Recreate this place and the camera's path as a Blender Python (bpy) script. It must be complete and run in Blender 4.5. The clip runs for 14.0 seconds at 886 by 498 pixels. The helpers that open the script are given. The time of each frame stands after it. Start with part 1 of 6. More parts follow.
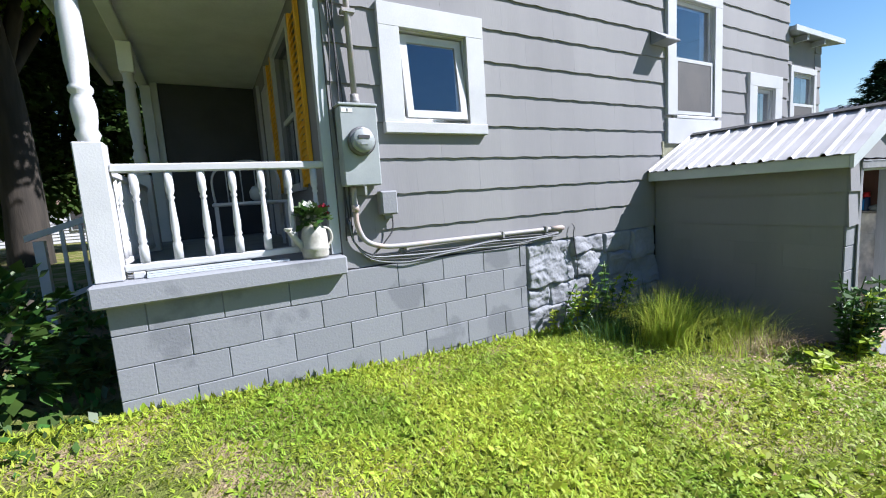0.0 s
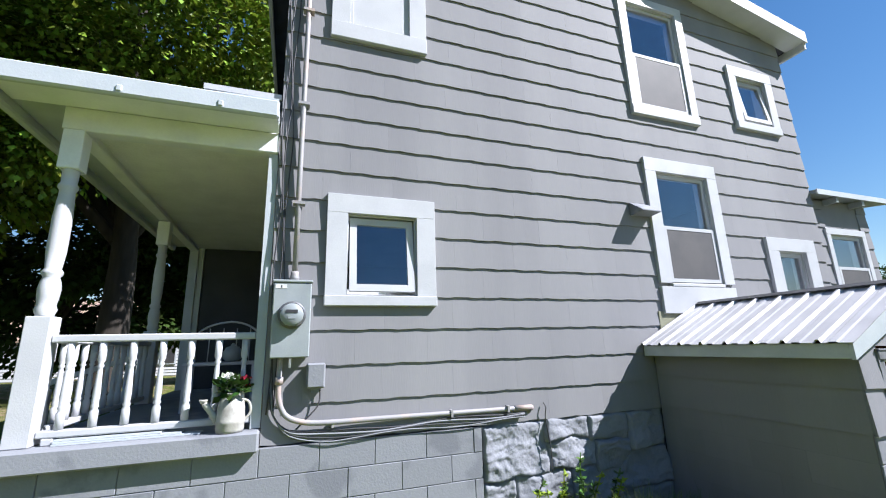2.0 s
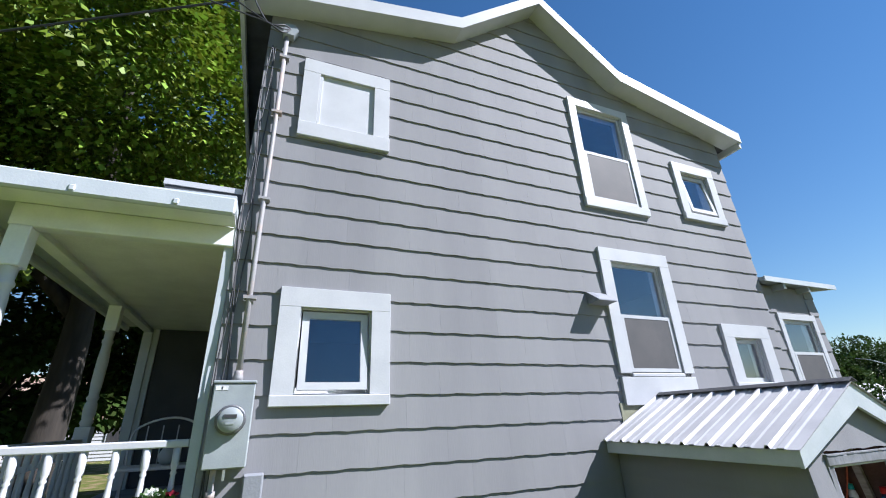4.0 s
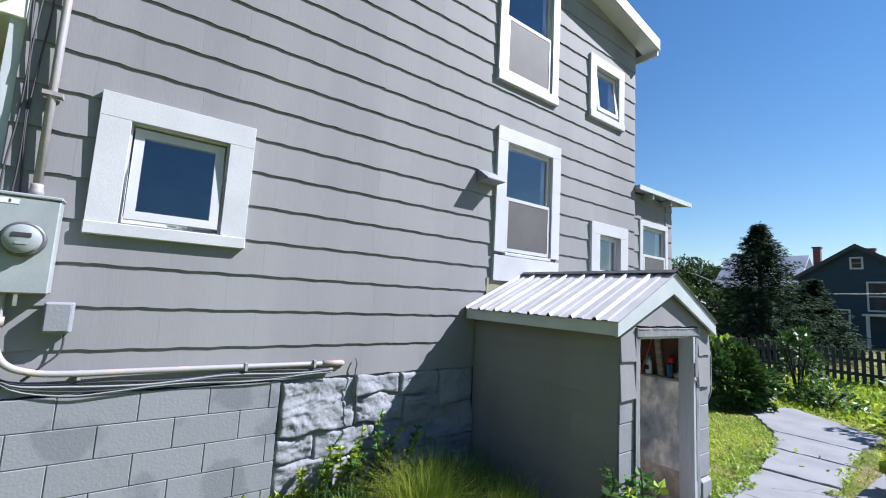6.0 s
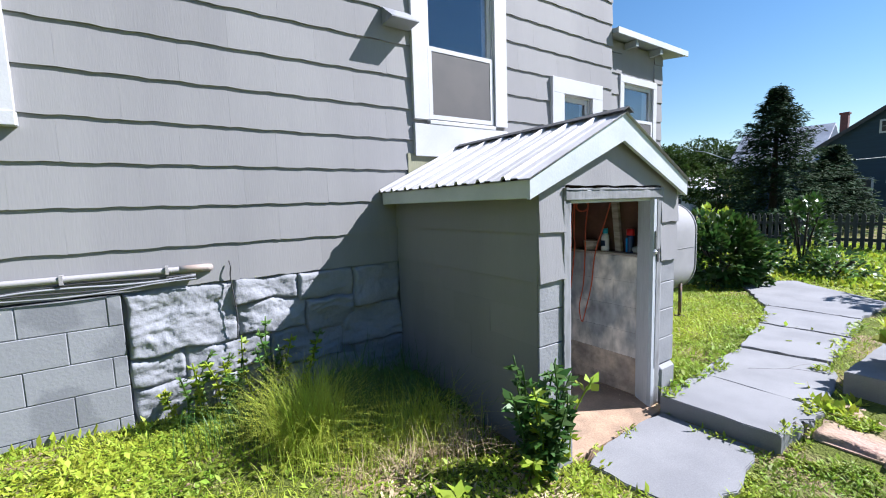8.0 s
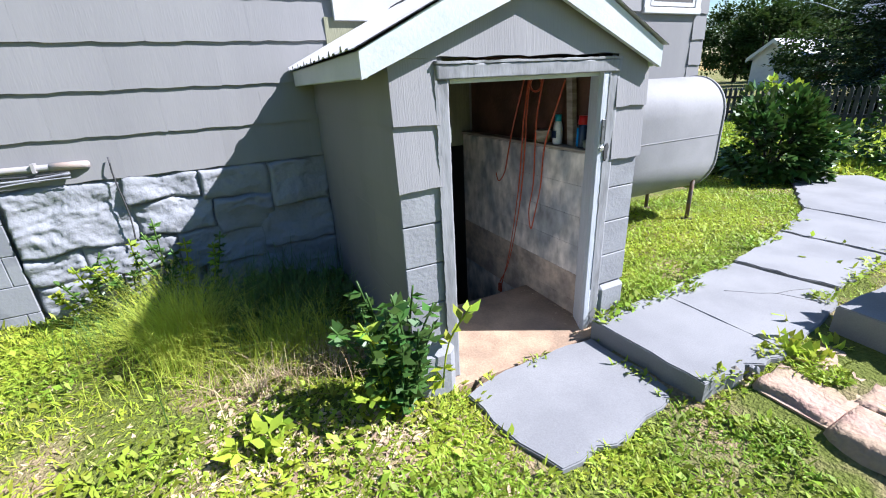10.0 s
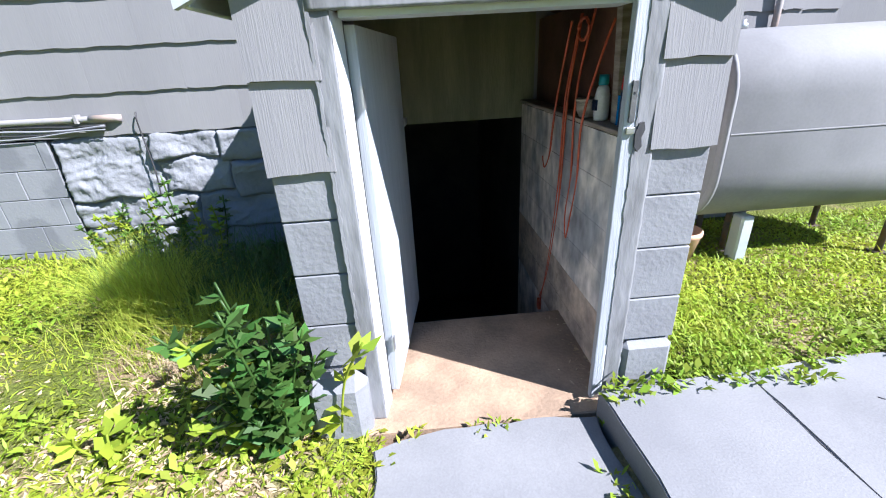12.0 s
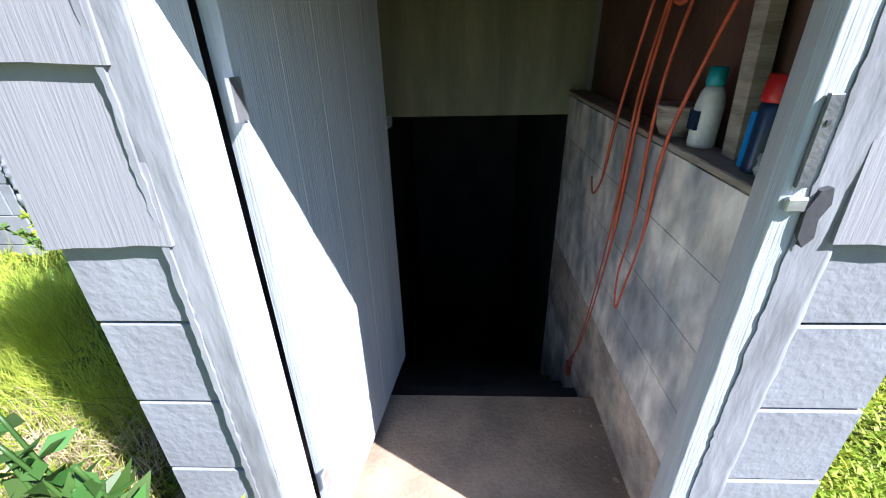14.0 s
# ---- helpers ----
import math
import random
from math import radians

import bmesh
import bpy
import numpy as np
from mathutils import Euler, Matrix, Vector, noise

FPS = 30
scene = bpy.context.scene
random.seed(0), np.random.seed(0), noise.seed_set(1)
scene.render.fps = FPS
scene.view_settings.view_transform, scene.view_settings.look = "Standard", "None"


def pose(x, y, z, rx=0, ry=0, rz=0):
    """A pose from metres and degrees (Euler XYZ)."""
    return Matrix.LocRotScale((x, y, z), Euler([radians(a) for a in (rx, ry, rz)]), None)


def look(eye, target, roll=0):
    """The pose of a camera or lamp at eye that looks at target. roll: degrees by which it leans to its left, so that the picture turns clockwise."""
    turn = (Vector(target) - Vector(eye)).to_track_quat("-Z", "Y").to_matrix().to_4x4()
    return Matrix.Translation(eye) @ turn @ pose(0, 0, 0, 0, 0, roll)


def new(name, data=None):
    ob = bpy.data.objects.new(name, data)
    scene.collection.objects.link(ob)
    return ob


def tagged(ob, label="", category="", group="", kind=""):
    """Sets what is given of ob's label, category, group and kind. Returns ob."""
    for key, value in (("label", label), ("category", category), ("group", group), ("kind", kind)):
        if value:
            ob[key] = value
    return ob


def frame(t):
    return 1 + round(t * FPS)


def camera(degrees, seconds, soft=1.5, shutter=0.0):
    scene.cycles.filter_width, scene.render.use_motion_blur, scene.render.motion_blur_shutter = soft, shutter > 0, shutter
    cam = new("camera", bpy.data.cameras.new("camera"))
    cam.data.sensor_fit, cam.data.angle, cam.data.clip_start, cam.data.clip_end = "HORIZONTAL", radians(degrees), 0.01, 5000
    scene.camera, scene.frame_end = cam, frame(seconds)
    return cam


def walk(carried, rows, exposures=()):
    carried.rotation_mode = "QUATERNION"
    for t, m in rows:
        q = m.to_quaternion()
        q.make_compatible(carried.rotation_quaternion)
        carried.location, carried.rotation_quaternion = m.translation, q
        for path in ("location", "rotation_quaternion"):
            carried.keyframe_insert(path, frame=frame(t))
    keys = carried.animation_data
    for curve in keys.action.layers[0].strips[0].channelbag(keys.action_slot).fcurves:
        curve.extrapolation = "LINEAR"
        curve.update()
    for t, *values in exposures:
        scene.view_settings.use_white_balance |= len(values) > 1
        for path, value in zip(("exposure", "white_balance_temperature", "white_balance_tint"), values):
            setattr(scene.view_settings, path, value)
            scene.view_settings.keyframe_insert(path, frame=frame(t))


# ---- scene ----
cam = camera(93.4, 14.0, soft=1.1)
PATH = [
    (0, (0.813, -0.085, 1.518), (1.778, 1.651, 1.276), -3.8),
    (0.5, (1.045, -0.222, 1.589), (1.984, 1.544, 1.563), -1.4),
    (1, (1.297, -0.407, 1.627), (2.18, 1.387, 1.687), -0.8),
    (1.5, (1.549, -0.503, 1.641), (2.352, 1.317, 1.852), -1.7),
    (2, (1.842, -0.504, 1.699), (2.501, 1.329, 2.152), -1.6),
    (2.2, (1.902, -0.522, 1.762), (2.494, 1.309, 2.311), -1.8),
    (4.3, (2.034, -0.682, 1.913), (2.825, 0.993, 2.666), -1.9),
    (4.5, (2.055, -0.692, 1.903), (2.909, 0.974, 2.608), -1.4),
    (5, (2.114, -0.707, 1.857), (3.161, 0.917, 2.375), 0.8),
    (5.5, (2.187, -0.681, 1.819), (3.349, 0.905, 2.19), 2.6),
    (6, (2.384, -0.513, 1.764), (3.546, 1.099, 1.989), 3.2),
    (6.5, (2.589, -0.403, 1.697), (3.749, 1.226, 1.704), 1.4),
    (7, (2.975, -0.411, 1.603), (4.163, 1.191, 1.451), -0.2),
    (7.5, (3.28, -0.414, 1.567), (4.456, 1.194, 1.388), -1.1),
    (8, (3.598, -0.349, 1.528), (4.719, 1.294, 1.318), -1.8),
    (8.5, (3.885, -0.363, 1.538), (4.972, 1.288, 1.233), -1.6),
    (9, (4.164, -0.474, 1.533), (5.213, 1.17, 1.091), -1.9),
    (9.2, (4.262, -0.508, 1.545), (5.286, 1.13, 1.028), -2.2),
    (11.3, (5.467, -0.28, 1.388), (5.79, 1.503, 0.541), -4.0),
    (11.5, (5.548, -0.252, 1.373), (5.819, 1.542, 0.53), -4.0),
    (12, (5.826, -0.116, 1.381), (5.926, 1.706, 0.561), -3.3),
    (12.5, (6.035, 0.0, 1.36), (5.807, 1.859, 0.657), -4.5),
    (13, (6.122, 0.162, 1.396), (5.79, 2.061, 0.864), -4.1),
    (13.5, (6.061, 0.435, 1.392), (5.942, 2.28, 0.629), -2.0),
    (14, (6.045, 0.651, 1.375), (5.962, 2.427, 0.46), -1.4),
]
walk(cam, [(t, look(eye, target, roll)) for t, eye, target, roll in PATH], [(0, 1.31, 6050, 15), (2, 1.24, 6000, 15), (5, 1.10, 5850, 15), (7, 1.30, 6050, 15), (9, 1.48, 6050, 15), (11.5, 1.60, 5950, 15), (13, 1.58, 5950, 15), (14, 1.90, 5850, 15)])

# ---- world, sun, exposure ----
SUN = Vector((1.71, -1.0, 1.92)).normalized()
world = bpy.data.worlds.new("sky")
scene.world = world
world.use_nodes = True
sky = world.node_tree.nodes.new("ShaderNodeTexSky")
sky.sky_type, sky.sun_disc = "NISHITA", False
sky.sun_elevation, sky.sun_rotation = math.asin(SUN.z), math.atan2(SUN.x, SUN.y)
sky.air_density, sky.dust_density, sky.ozone_density = 1.3, 0.0, 3.0
deep = world.node_tree.nodes.new("ShaderNodeHueSaturation")
deep.inputs["Saturation"].default_value = 1.22
world.node_tree.links.new(sky.outputs[0], deep.inputs["Color"])
world.node_tree.links.new(deep.outputs[0], world.node_tree.nodes["Background"].inputs[0])
world.node_tree.nodes["Background"].inputs[1].default_value = 0.051
sun = new("sun", bpy.data.lights.new("sun", "SUN"))
sun.data.energy, sun.data.angle, sun.data.color = 5.0, radians(0.5), (1.0, 0.975, 0.94)
sun.matrix_world = look(SUN * 30, (0, 0, 0))


# ---- materials ----
def mat(name, col, col2=None, rough=0.6, metal=0.0, scale=6.0, fine=90.0, bump=0.15, lo=0.4, hi=0.62,
        rnd=0.06, grain=0.1, stretch=(1, 1, 1), island=0.0, through_light=0.0, spec=0.5, dist=0.01):
    m = bpy.data.materials.new(name)
    m.use_nodes = True
    nt = m.node_tree
    N, L = nt.nodes.new, nt.links.new
    b = nt.nodes["Principled BSDF"]
    b.inputs["Roughness"].default_value, b.inputs["Metallic"].default_value = rough, metal
    b.inputs["Specular IOR Level"].default_value = spec
    co = N("ShaderNodeTexCoord")
    mp = N("ShaderNodeMapping")
    mp.inputs["Scale"].default_value = stretch
    L(co.outputs["Object"], mp.inputs["Vector"])
    n1, n2 = N("ShaderNodeTexNoise"), N("ShaderNodeTexNoise")
    n1.inputs["Scale"].default_value, n1.inputs["Detail"].default_value = scale, 6
    n2.inputs["Scale"].default_value, n2.inputs["Detail"].default_value = fine, 4
    L(mp.outputs[0], n1.inputs["Vector"])
    L(mp.outputs[0], n2.inputs["Vector"])
    ramp = N("ShaderNodeValToRGB")
    ramp.color_ramp.elements[0].position, ramp.color_ramp.elements[1].position = lo, hi
    ramp.color_ramp.elements[0].color = (*col, 1)
    ramp.color_ramp.elements[1].color = (*(col2 or [c * 0.88 for c in col]), 1)
    L(n1.outputs["Fac"], ramp.inputs["Fac"])
    hsv = N("ShaderNodeHueSaturation")
    L(ramp.outputs["Color"], hsv.inputs["Color"])
    val = N("ShaderNodeMapRange")
    val.inputs["To Min"].default_value, val.inputs["To Max"].default_value = 1 - grain, 1 + grain
    val.inputs["From Min"].default_value, val.inputs["From Max"].default_value = 0.25, 0.75
    L(n2.outputs["Fac"], val.inputs["Value"])
    add = N("ShaderNodeMath")
    add.operation = "ADD"
    oi = N("ShaderNodeObjectInfo")
    rr = N("ShaderNodeMapRange")
    rr.inputs["To Min"].default_value, rr.inputs["To Max"].default_value = -rnd, rnd
    L(oi.outputs["Random"], rr.inputs["Value"])
    L(val.outputs[0], add.inputs[0])
    L(rr.outputs[0], add.inputs[1])
    last = add
    if island:
        geo = N("ShaderNodeNewGeometry")
        ri = N("ShaderNodeMapRange")
        ri.inputs["To Min"].default_value, ri.inputs["To Max"].default_value = -island, island
        L(geo.outputs["Random Per Island"], ri.inputs["Value"])
        add2 = N("ShaderNodeMath")
        add2.operation = "ADD"
        L(add.outputs[0], add2.inputs[0])
        L(ri.outputs[0], add2.inputs[1])
        hue = N("ShaderNodeMapRange")
        hue.inputs["To Min"].default_value, hue.inputs["To Max"].default_value = 0.5 - island * 0.06, 0.5 + island * 0.06
        L(geo.outputs["Random Per Island"], hue.inputs["Value"])
        L(hue.outputs[0], hsv.inputs["Hue"])
        last = add2
    L(last.outputs[0], hsv.inputs["Value"])
    L(hsv.outputs["Color"], b.inputs["Base Color"])
    if bump:
        bp = N("ShaderNodeBump")
        bp.inputs["Strength"].default_value, bp.inputs["Distance"].default_value = bump, dist
        L(n2.outputs["Fac"], bp.inputs["Height"])
        L(bp.outputs[0], b.inputs["Normal"])
    if through_light:
        tr, mix = N("ShaderNodeBsdfTranslucent"), N("ShaderNodeMixShader")
        mix.inputs[0].default_value = through_light
        L(hsv.outputs["Color"], tr.inputs["Color"])
        L(b.outputs[0], mix.inputs[1])
        L(tr.outputs[0], mix.inputs[2])
        L(mix.outputs[0], nt.nodes["Material Output"].inputs["Surface"])
    return m


SIDING = mat("siding_paint", (0.237, 0.235, 0.242), (0.205, 0.203, 0.213), 0.75, scale=1.6, fine=110, bump=0.25, rnd=0.035, grain=0.022, stretch=(1, 1, 0.1), dist=0.003, spec=0.25)
COMBED = mat("combed_siding_paint", (0.238, 0.236, 0.249), (0.208, 0.206, 0.22), 0.75, scale=2.5, fine=190, bump=0.45, rnd=0.03, grain=0.025, stretch=(1, 1, 0.025), dist=0.0035, spec=0.25)
BLOCKP = mat("block_paint", (0.228, 0.236, 0.256), (0.178, 0.185, 0.205), 0.7, scale=2.3, fine=60, bump=0.3, lo=0.55, hi=0.60, rnd=0.05, grain=0.035, dist=0.006, spec=0.25)
JOINT = mat("joint_mortar_paint", (0.19, 0.197, 0.214), None, 0.8, scale=5, bump=0.4)
ROUGHB = mat("rough_block_paint", (0.235, 0.242, 0.26), (0.205, 0.21, 0.228), 0.7, scale=6, fine=48, bump=0.5, rnd=0.03, grain=0.03, dist=0.006, spec=0.3)
STONEP = mat("stone_paint", (0.245, 0.255, 0.28), (0.20, 0.208, 0.228), 0.75, scale=5, fine=45, bump=0.5, lo=0.45, hi=0.7, rnd=0.05, grain=0.05, dist=0.01, spec=0.25)
WHITE = mat("white_paint", (0.485, 0.49, 0.505), (0.45, 0.456, 0.473), 0.5, scale=4, fine=80, bump=0.1, rnd=0.02, grain=0.03, spec=0.3)
PALE = mat("pale_blue_white_paint", (0.47, 0.50, 0.52), (0.42, 0.455, 0.475), 0.5, scale=4, fine=60, bump=0.12, rnd=0.02, grain=0.03)
# lighter copy of the porch white, making up for the roof's shade
SHADELIFTW = mat("white_lifted_for_shade", (0.74, 0.755, 0.765), (0.68, 0.70, 0.71), 0.5, scale=4, fine=60, bump=0.12, rnd=0.02, grain=0.03, spec=0.3)
CEIL = mat("ceiling_paint", (0.74, 0.74, 0.71), (0.67, 0.67, 0.645), 0.6, scale=3, bump=0.08)
WORN = mat("worn_frame_paint", (0.225, 0.23, 0.245), (0.165, 0.167, 0.176), 0.6, scale=14, fine=38, bump=0.7, lo=0.5, hi=0.68, stretch=(1, 1, 0.25), dist=0.006, spec=0.3)
DOORP = mat("door_paint", (0.42, 0.445, 0.485), (0.36, 0.385, 0.425), 0.5, scale=7, fine=40, bump=0.4, lo=0.45, hi=0.7, stretch=(6, 6, 0.25), dist=0.006, spec=0.25)
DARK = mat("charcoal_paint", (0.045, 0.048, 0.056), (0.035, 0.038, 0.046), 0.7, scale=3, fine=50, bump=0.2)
YELLOW = mat("yellow_paint", (0.78, 0.42, 0.02), (0.7, 0.36, 0.02), 0.5, scale=4, bump=0.1)
CONC = mat("concrete_path_paint", (0.225, 0.228, 0.24), (0.185, 0.188, 0.20), 0.8, scale=2.2, fine=120, bump=0.35, rnd=0.03, grain=0.08, dist=0.004, spec=0.2)
BARECONC = mat("bare_concrete", (0.38, 0.265, 0.185), (0.25, 0.18, 0.13), 0.85, scale=4, fine=70, bump=0.4, grain=0.12, spec=0.15)
STAINED = mat("stained_cellar_wall", (0.72, 0.66, 0.605), (0.33, 0.335, 0.35), 0.75, scale=4.2, fine=15, bump=0.8, lo=0.42, hi=0.58, grain=0.38, stretch=(1, 1, 0.6), spec=0.2)
PLASTER = mat("crumbling_plaster", (0.56, 0.45, 0.36), (0.34, 0.28, 0.24), 0.85, scale=5, fine=22, bump=0.9, lo=0.42, hi=0.62, grain=0.25, dist=0.015, spec=0.15)
OLIVE = mat("olive_painted_board", (0.22, 0.22, 0.145), (0.15, 0.15, 0.10), 0.7, scale=3, fine=40, bump=0.3, stretch=(3, 3, 0.4))
BROWN = mat("old_brown_wood", (0.15, 0.07, 0.05), (0.08, 0.04, 0.03), 0.75, scale=4, fine=40, bump=0.4, stretch=(6, 1, 1))
GREYWOOD = mat("weathered_wood", (0.40, 0.34, 0.29), (0.25, 0.21, 0.18), 0.8, scale=6, fine=40, bump=0.5, stretch=(1, 1, 6))
TIN = mat("ribbed_metal_roof", (0.47, 0.465, 0.475), (0.40, 0.395, 0.405), 0.5, 0.08, scale=3, fine=60, bump=0.05, grain=0.04)
TANKP = mat("tank_enamel", (0.24, 0.24, 0.25), (0.205, 0.205, 0.215), 0.7, scale=2.5, fine=60, bump=0.05, grain=0.05, spec=0.2)
METER = mat("meter_grey_paint", (0.285, 0.312, 0.318), (0.245, 0.27, 0.278), 0.5, scale=5, bump=0.08, grain=0.03)
CHROME = mat("dull_steel", (0.55, 0.56, 0.58), (0.4, 0.4, 0.42), 0.35, 0.8, scale=20, bump=0.1)
PIPE = mat("painted_conduit", (0.27, 0.262, 0.268), (0.36, 0.285, 0.25), 0.55, scale=5, bump=0.15, lo=0.5, hi=0.62)
CABLE = mat("black_cable", (0.04, 0.04, 0.045), None, 0.6, scale=20, bump=0.1)
IRON = mat("dark_iron", (0.12, 0.125, 0.135), (0.16, 0.16, 0.165), 0.5, 0.5, scale=20, bump=0.2)
RUST = mat("rusty_iron", (0.10, 0.085, 0.08), (0.17, 0.10, 0.07), 0.7, 0.4, scale=20, bump=0.4)
CORD = mat("orange_cord", (0.58, 0.11, 0.05), (0.44, 0.08, 0.04), 0.5, scale=20, bump=0.1)
REDP = mat("red_plastic", (0.55, 0.02, 0.02), None, 0.35, scale=10, bump=0.0)
TEAL = mat("teal_plastic", (0.02, 0.30, 0.36), None, 0.35, scale=10, bump=0.0)
BOTTLE = mat("white_plastic", (0.72, 0.72, 0.72), (0.6, 0.6, 0.6), 0.35, scale=10, bump=0.0)
CANDARK = mat("dark_blue_can", (0.015, 0.035, 0.09), None, 0.3, 0.2, scale=10, bump=0.0)
JAMBW = mat("white_jamb_paint", (0.58, 0.60, 0.635), (0.52, 0.545, 0.58), 0.5, scale=7, fine=40, bump=0.4, lo=0.45, hi=0.7, stretch=(4, 4, 0.3), dist=0.006, spec=0.3)
BLUESTRIPE = mat("blue_label", (0.02, 0.22, 0.6), None, 0.25, scale=10, bump=0.0)
CERAMIC = mat("worn_white_enamel", (0.42, 0.41, 0.37), (0.31, 0.295, 0.265), 0.5, scale=9, fine=50, bump=0.15)
POT = mat("peach_plastic", (0.62, 0.38, 0.27), None, 0.5, scale=6, bump=0.05)
PLANTER = mat("dark_planter", (0.10, 0.11, 0.12), None, 0.6, scale=6, bump=0.2)
BRICK = mat("red_brick", (0.11, 0.04, 0.032), (0.075, 0.03, 0.024), 0.8, scale=10, bump=0.4)
PINK = mat("pink_sandstone", (0.40, 0.27, 0.22), (0.30, 0.24, 0.16), 0.9, scale=3.5, fine=40, bump=0.9, lo=0.42, hi=0.6, dist=0.015, spec=0.15)
SOIL = mat("soil_and_lawn", (0.105, 0.125, 0.028), (0.25, 0.19, 0.115), 0.95, scale=1.9, fine=60, bump=0.9, lo=0.48, hi=0.62, grain=0.3, dist=0.03, spec=0.1)
GRASS = mat("lawn_leaves", (0.37, 0.44, 0.043), (0.22, 0.315, 0.03), 0.55, scale=1.3, fine=6, bump=0, island=0.36, through_light=0.4, grain=0.16, spec=0.3)
LONGG = mat("long_grass", (0.56, 0.62, 0.10), (0.44, 0.52, 0.075), 0.5, scale=3, fine=8, bump=0, island=0.3, through_light=0.5, spec=0.3)
DRY = mat("dry_litter", (0.55, 0.43, 0.29), (0.40, 0.29, 0.18), 0.8, scale=6, fine=20, bump=0, island=0.35, through_light=0.15, spec=0.1)
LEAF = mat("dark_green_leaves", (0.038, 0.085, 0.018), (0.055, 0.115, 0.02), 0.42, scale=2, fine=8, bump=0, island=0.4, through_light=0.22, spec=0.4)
SHRUBLEAF = mat("weed_shrub_leaves", (0.042, 0.095, 0.021), (0.075, 0.155, 0.03), 0.42, scale=3, fine=8, bump=0, island=0.4, through_light=0.28, spec=0.4)
FARLEAF = mat("distant_leaves", (0.03, 0.058, 0.014), (0.05, 0.085, 0.018), 0.7, scale=0.5, fine=3, bump=0, island=0.3, through_light=0.2, spec=0.1)
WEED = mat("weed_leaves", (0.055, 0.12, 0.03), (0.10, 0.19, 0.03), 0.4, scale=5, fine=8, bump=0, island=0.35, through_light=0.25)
TREELEAF = mat("maple_leaves", (0.115, 0.185, 0.017), (0.18, 0.25, 0.022), 0.5, scale=0.5, fine=3, bump=0, island=0.4, through_light=0.22, spec=0.3)
NEEDLE = mat("spruce_needles", (0.022, 0.042, 0.02), (0.034, 0.06, 0.027), 0.85, scale=1, fine=5, bump=0, island=0.5, through_light=0.1, spec=0.08)
BARK = mat("bark", (0.04, 0.032, 0.025), (0.022, 0.018, 0.014), 0.9, scale=5, fine=20, bump=0.9, stretch=(1, 1, 0.2))
PETAL = mat("white_petals", (0.8, 0.8, 0.75), None, 0.6, scale=9, bump=0, through_light=0.2)
REDPETAL = mat("dark_red_petals", (0.25, 0.01, 0.03), None, 0.6, scale=9, bump=0, through_light=0.2)
BLUEH = mat("blue_house_siding", (0.013, 0.038, 0.066), (0.011, 0.031, 0.055), 0.7, scale=2, fine=14, bump=0.3, stretch=(0.3, 0.3, 6))
GREYROOF = mat("silver_metal_roof", (0.55, 0.55, 0.57), (0.42, 0.42, 0.45), 0.45, 0.3, scale=1, fine=9, bump=0.1)
SHINGLE = mat("dark_roof_shingle", (0.05, 0.052, 0.058), (0.035, 0.036, 0.04), 0.9, scale=5, fine=40, bump=0.5)
PICKET = mat("grey_pickets", (0.05, 0.056, 0.066), (0.035, 0.04, 0.048), 0.8, scale=3, fine=30, bump=0.3, rnd=0.12, spec=0.2)
# near-black that stands in for the missing light of cellar and far panes
UNLIT = mat("unlit_dark", (0.03, 0.03, 0.034), (0.055, 0.052, 0.05), 0.85, scale=2.5, fine=20, bump=0.4)
SCREEN = mat("insect_screen_backing", (0.075, 0.07, 0.07), (0.06, 0.058, 0.06), 0.7, scale=3, fine=400, bump=0.1)
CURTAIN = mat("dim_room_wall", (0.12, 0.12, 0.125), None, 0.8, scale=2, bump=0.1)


def glass_mat():
    m = bpy.data.materials.new("window_glass")
    m.use_nodes = True
    b = m.node_tree.nodes["Principled BSDF"]
    b.inputs["Base Color"].default_value = (0.75, 0.82, 0.9, 1)
    b.inputs["Roughness"].default_value, b.inputs["Transmission Weight"].default_value, b.inputs["IOR"].default_value = 0.02, 1.0, 1.9
    return m


GLASS = glass_mat()


# ---- building helpers ----
def box(bm, x0, x1, y0, y1, z0, z1, bevel=0.0):
    vs = [bm.verts.new(p) for p in ((x0, y0, z0), (x1, y0, z0), (x1, y1, z0), (x0, y1, z0), (x0, y0, z1), (x1, y0, z1), (x1, y1, z1), (x0, y1, z1))]
    fs = [bm.faces.new([vs[i] for i in f]) for f in ((3, 2, 1, 0), (4, 5, 6, 7), (0, 1, 5, 4), (1, 2, 6, 5), (2, 3, 7, 6), (3, 0, 4, 7))]
    if bevel:
        es = list({e for f in fs for e in f.edges})
        bmesh.ops.bevel(bm, geom=es, offset=bevel, segments=1, affect="EDGES", clamp_overlap=True)
    return bm


def B(*a, bevel=0.0):
    return box(bmesh.new(), *a, bevel=bevel)


def prism(bm, pts, axis, a, b):
    """A polygon of (u, v) pushed along an axis from a to b: x takes (y, z), y takes (x, z), z takes (x, y)."""
    def at(u, v, w):
        return {"x": (w, u, v), "y": (u, w, v), "z": (u, v, w)}[axis]
    v0 = [bm.verts.new(at(u, v, a)) for u, v in pts]
    v1 = [bm.verts.new(at(u, v, b)) for u, v in pts]
    bm.faces.new(v0)
    bm.faces.new(v1[::-1])
    n = len(pts)
    for i in range(n):
        bm.faces.new((v0[i], v1[i], v1[(i + 1) % n], v0[(i + 1) % n]))
    bmesh.ops.recalc_face_normals(bm, faces=bm.faces[:])
    return bm


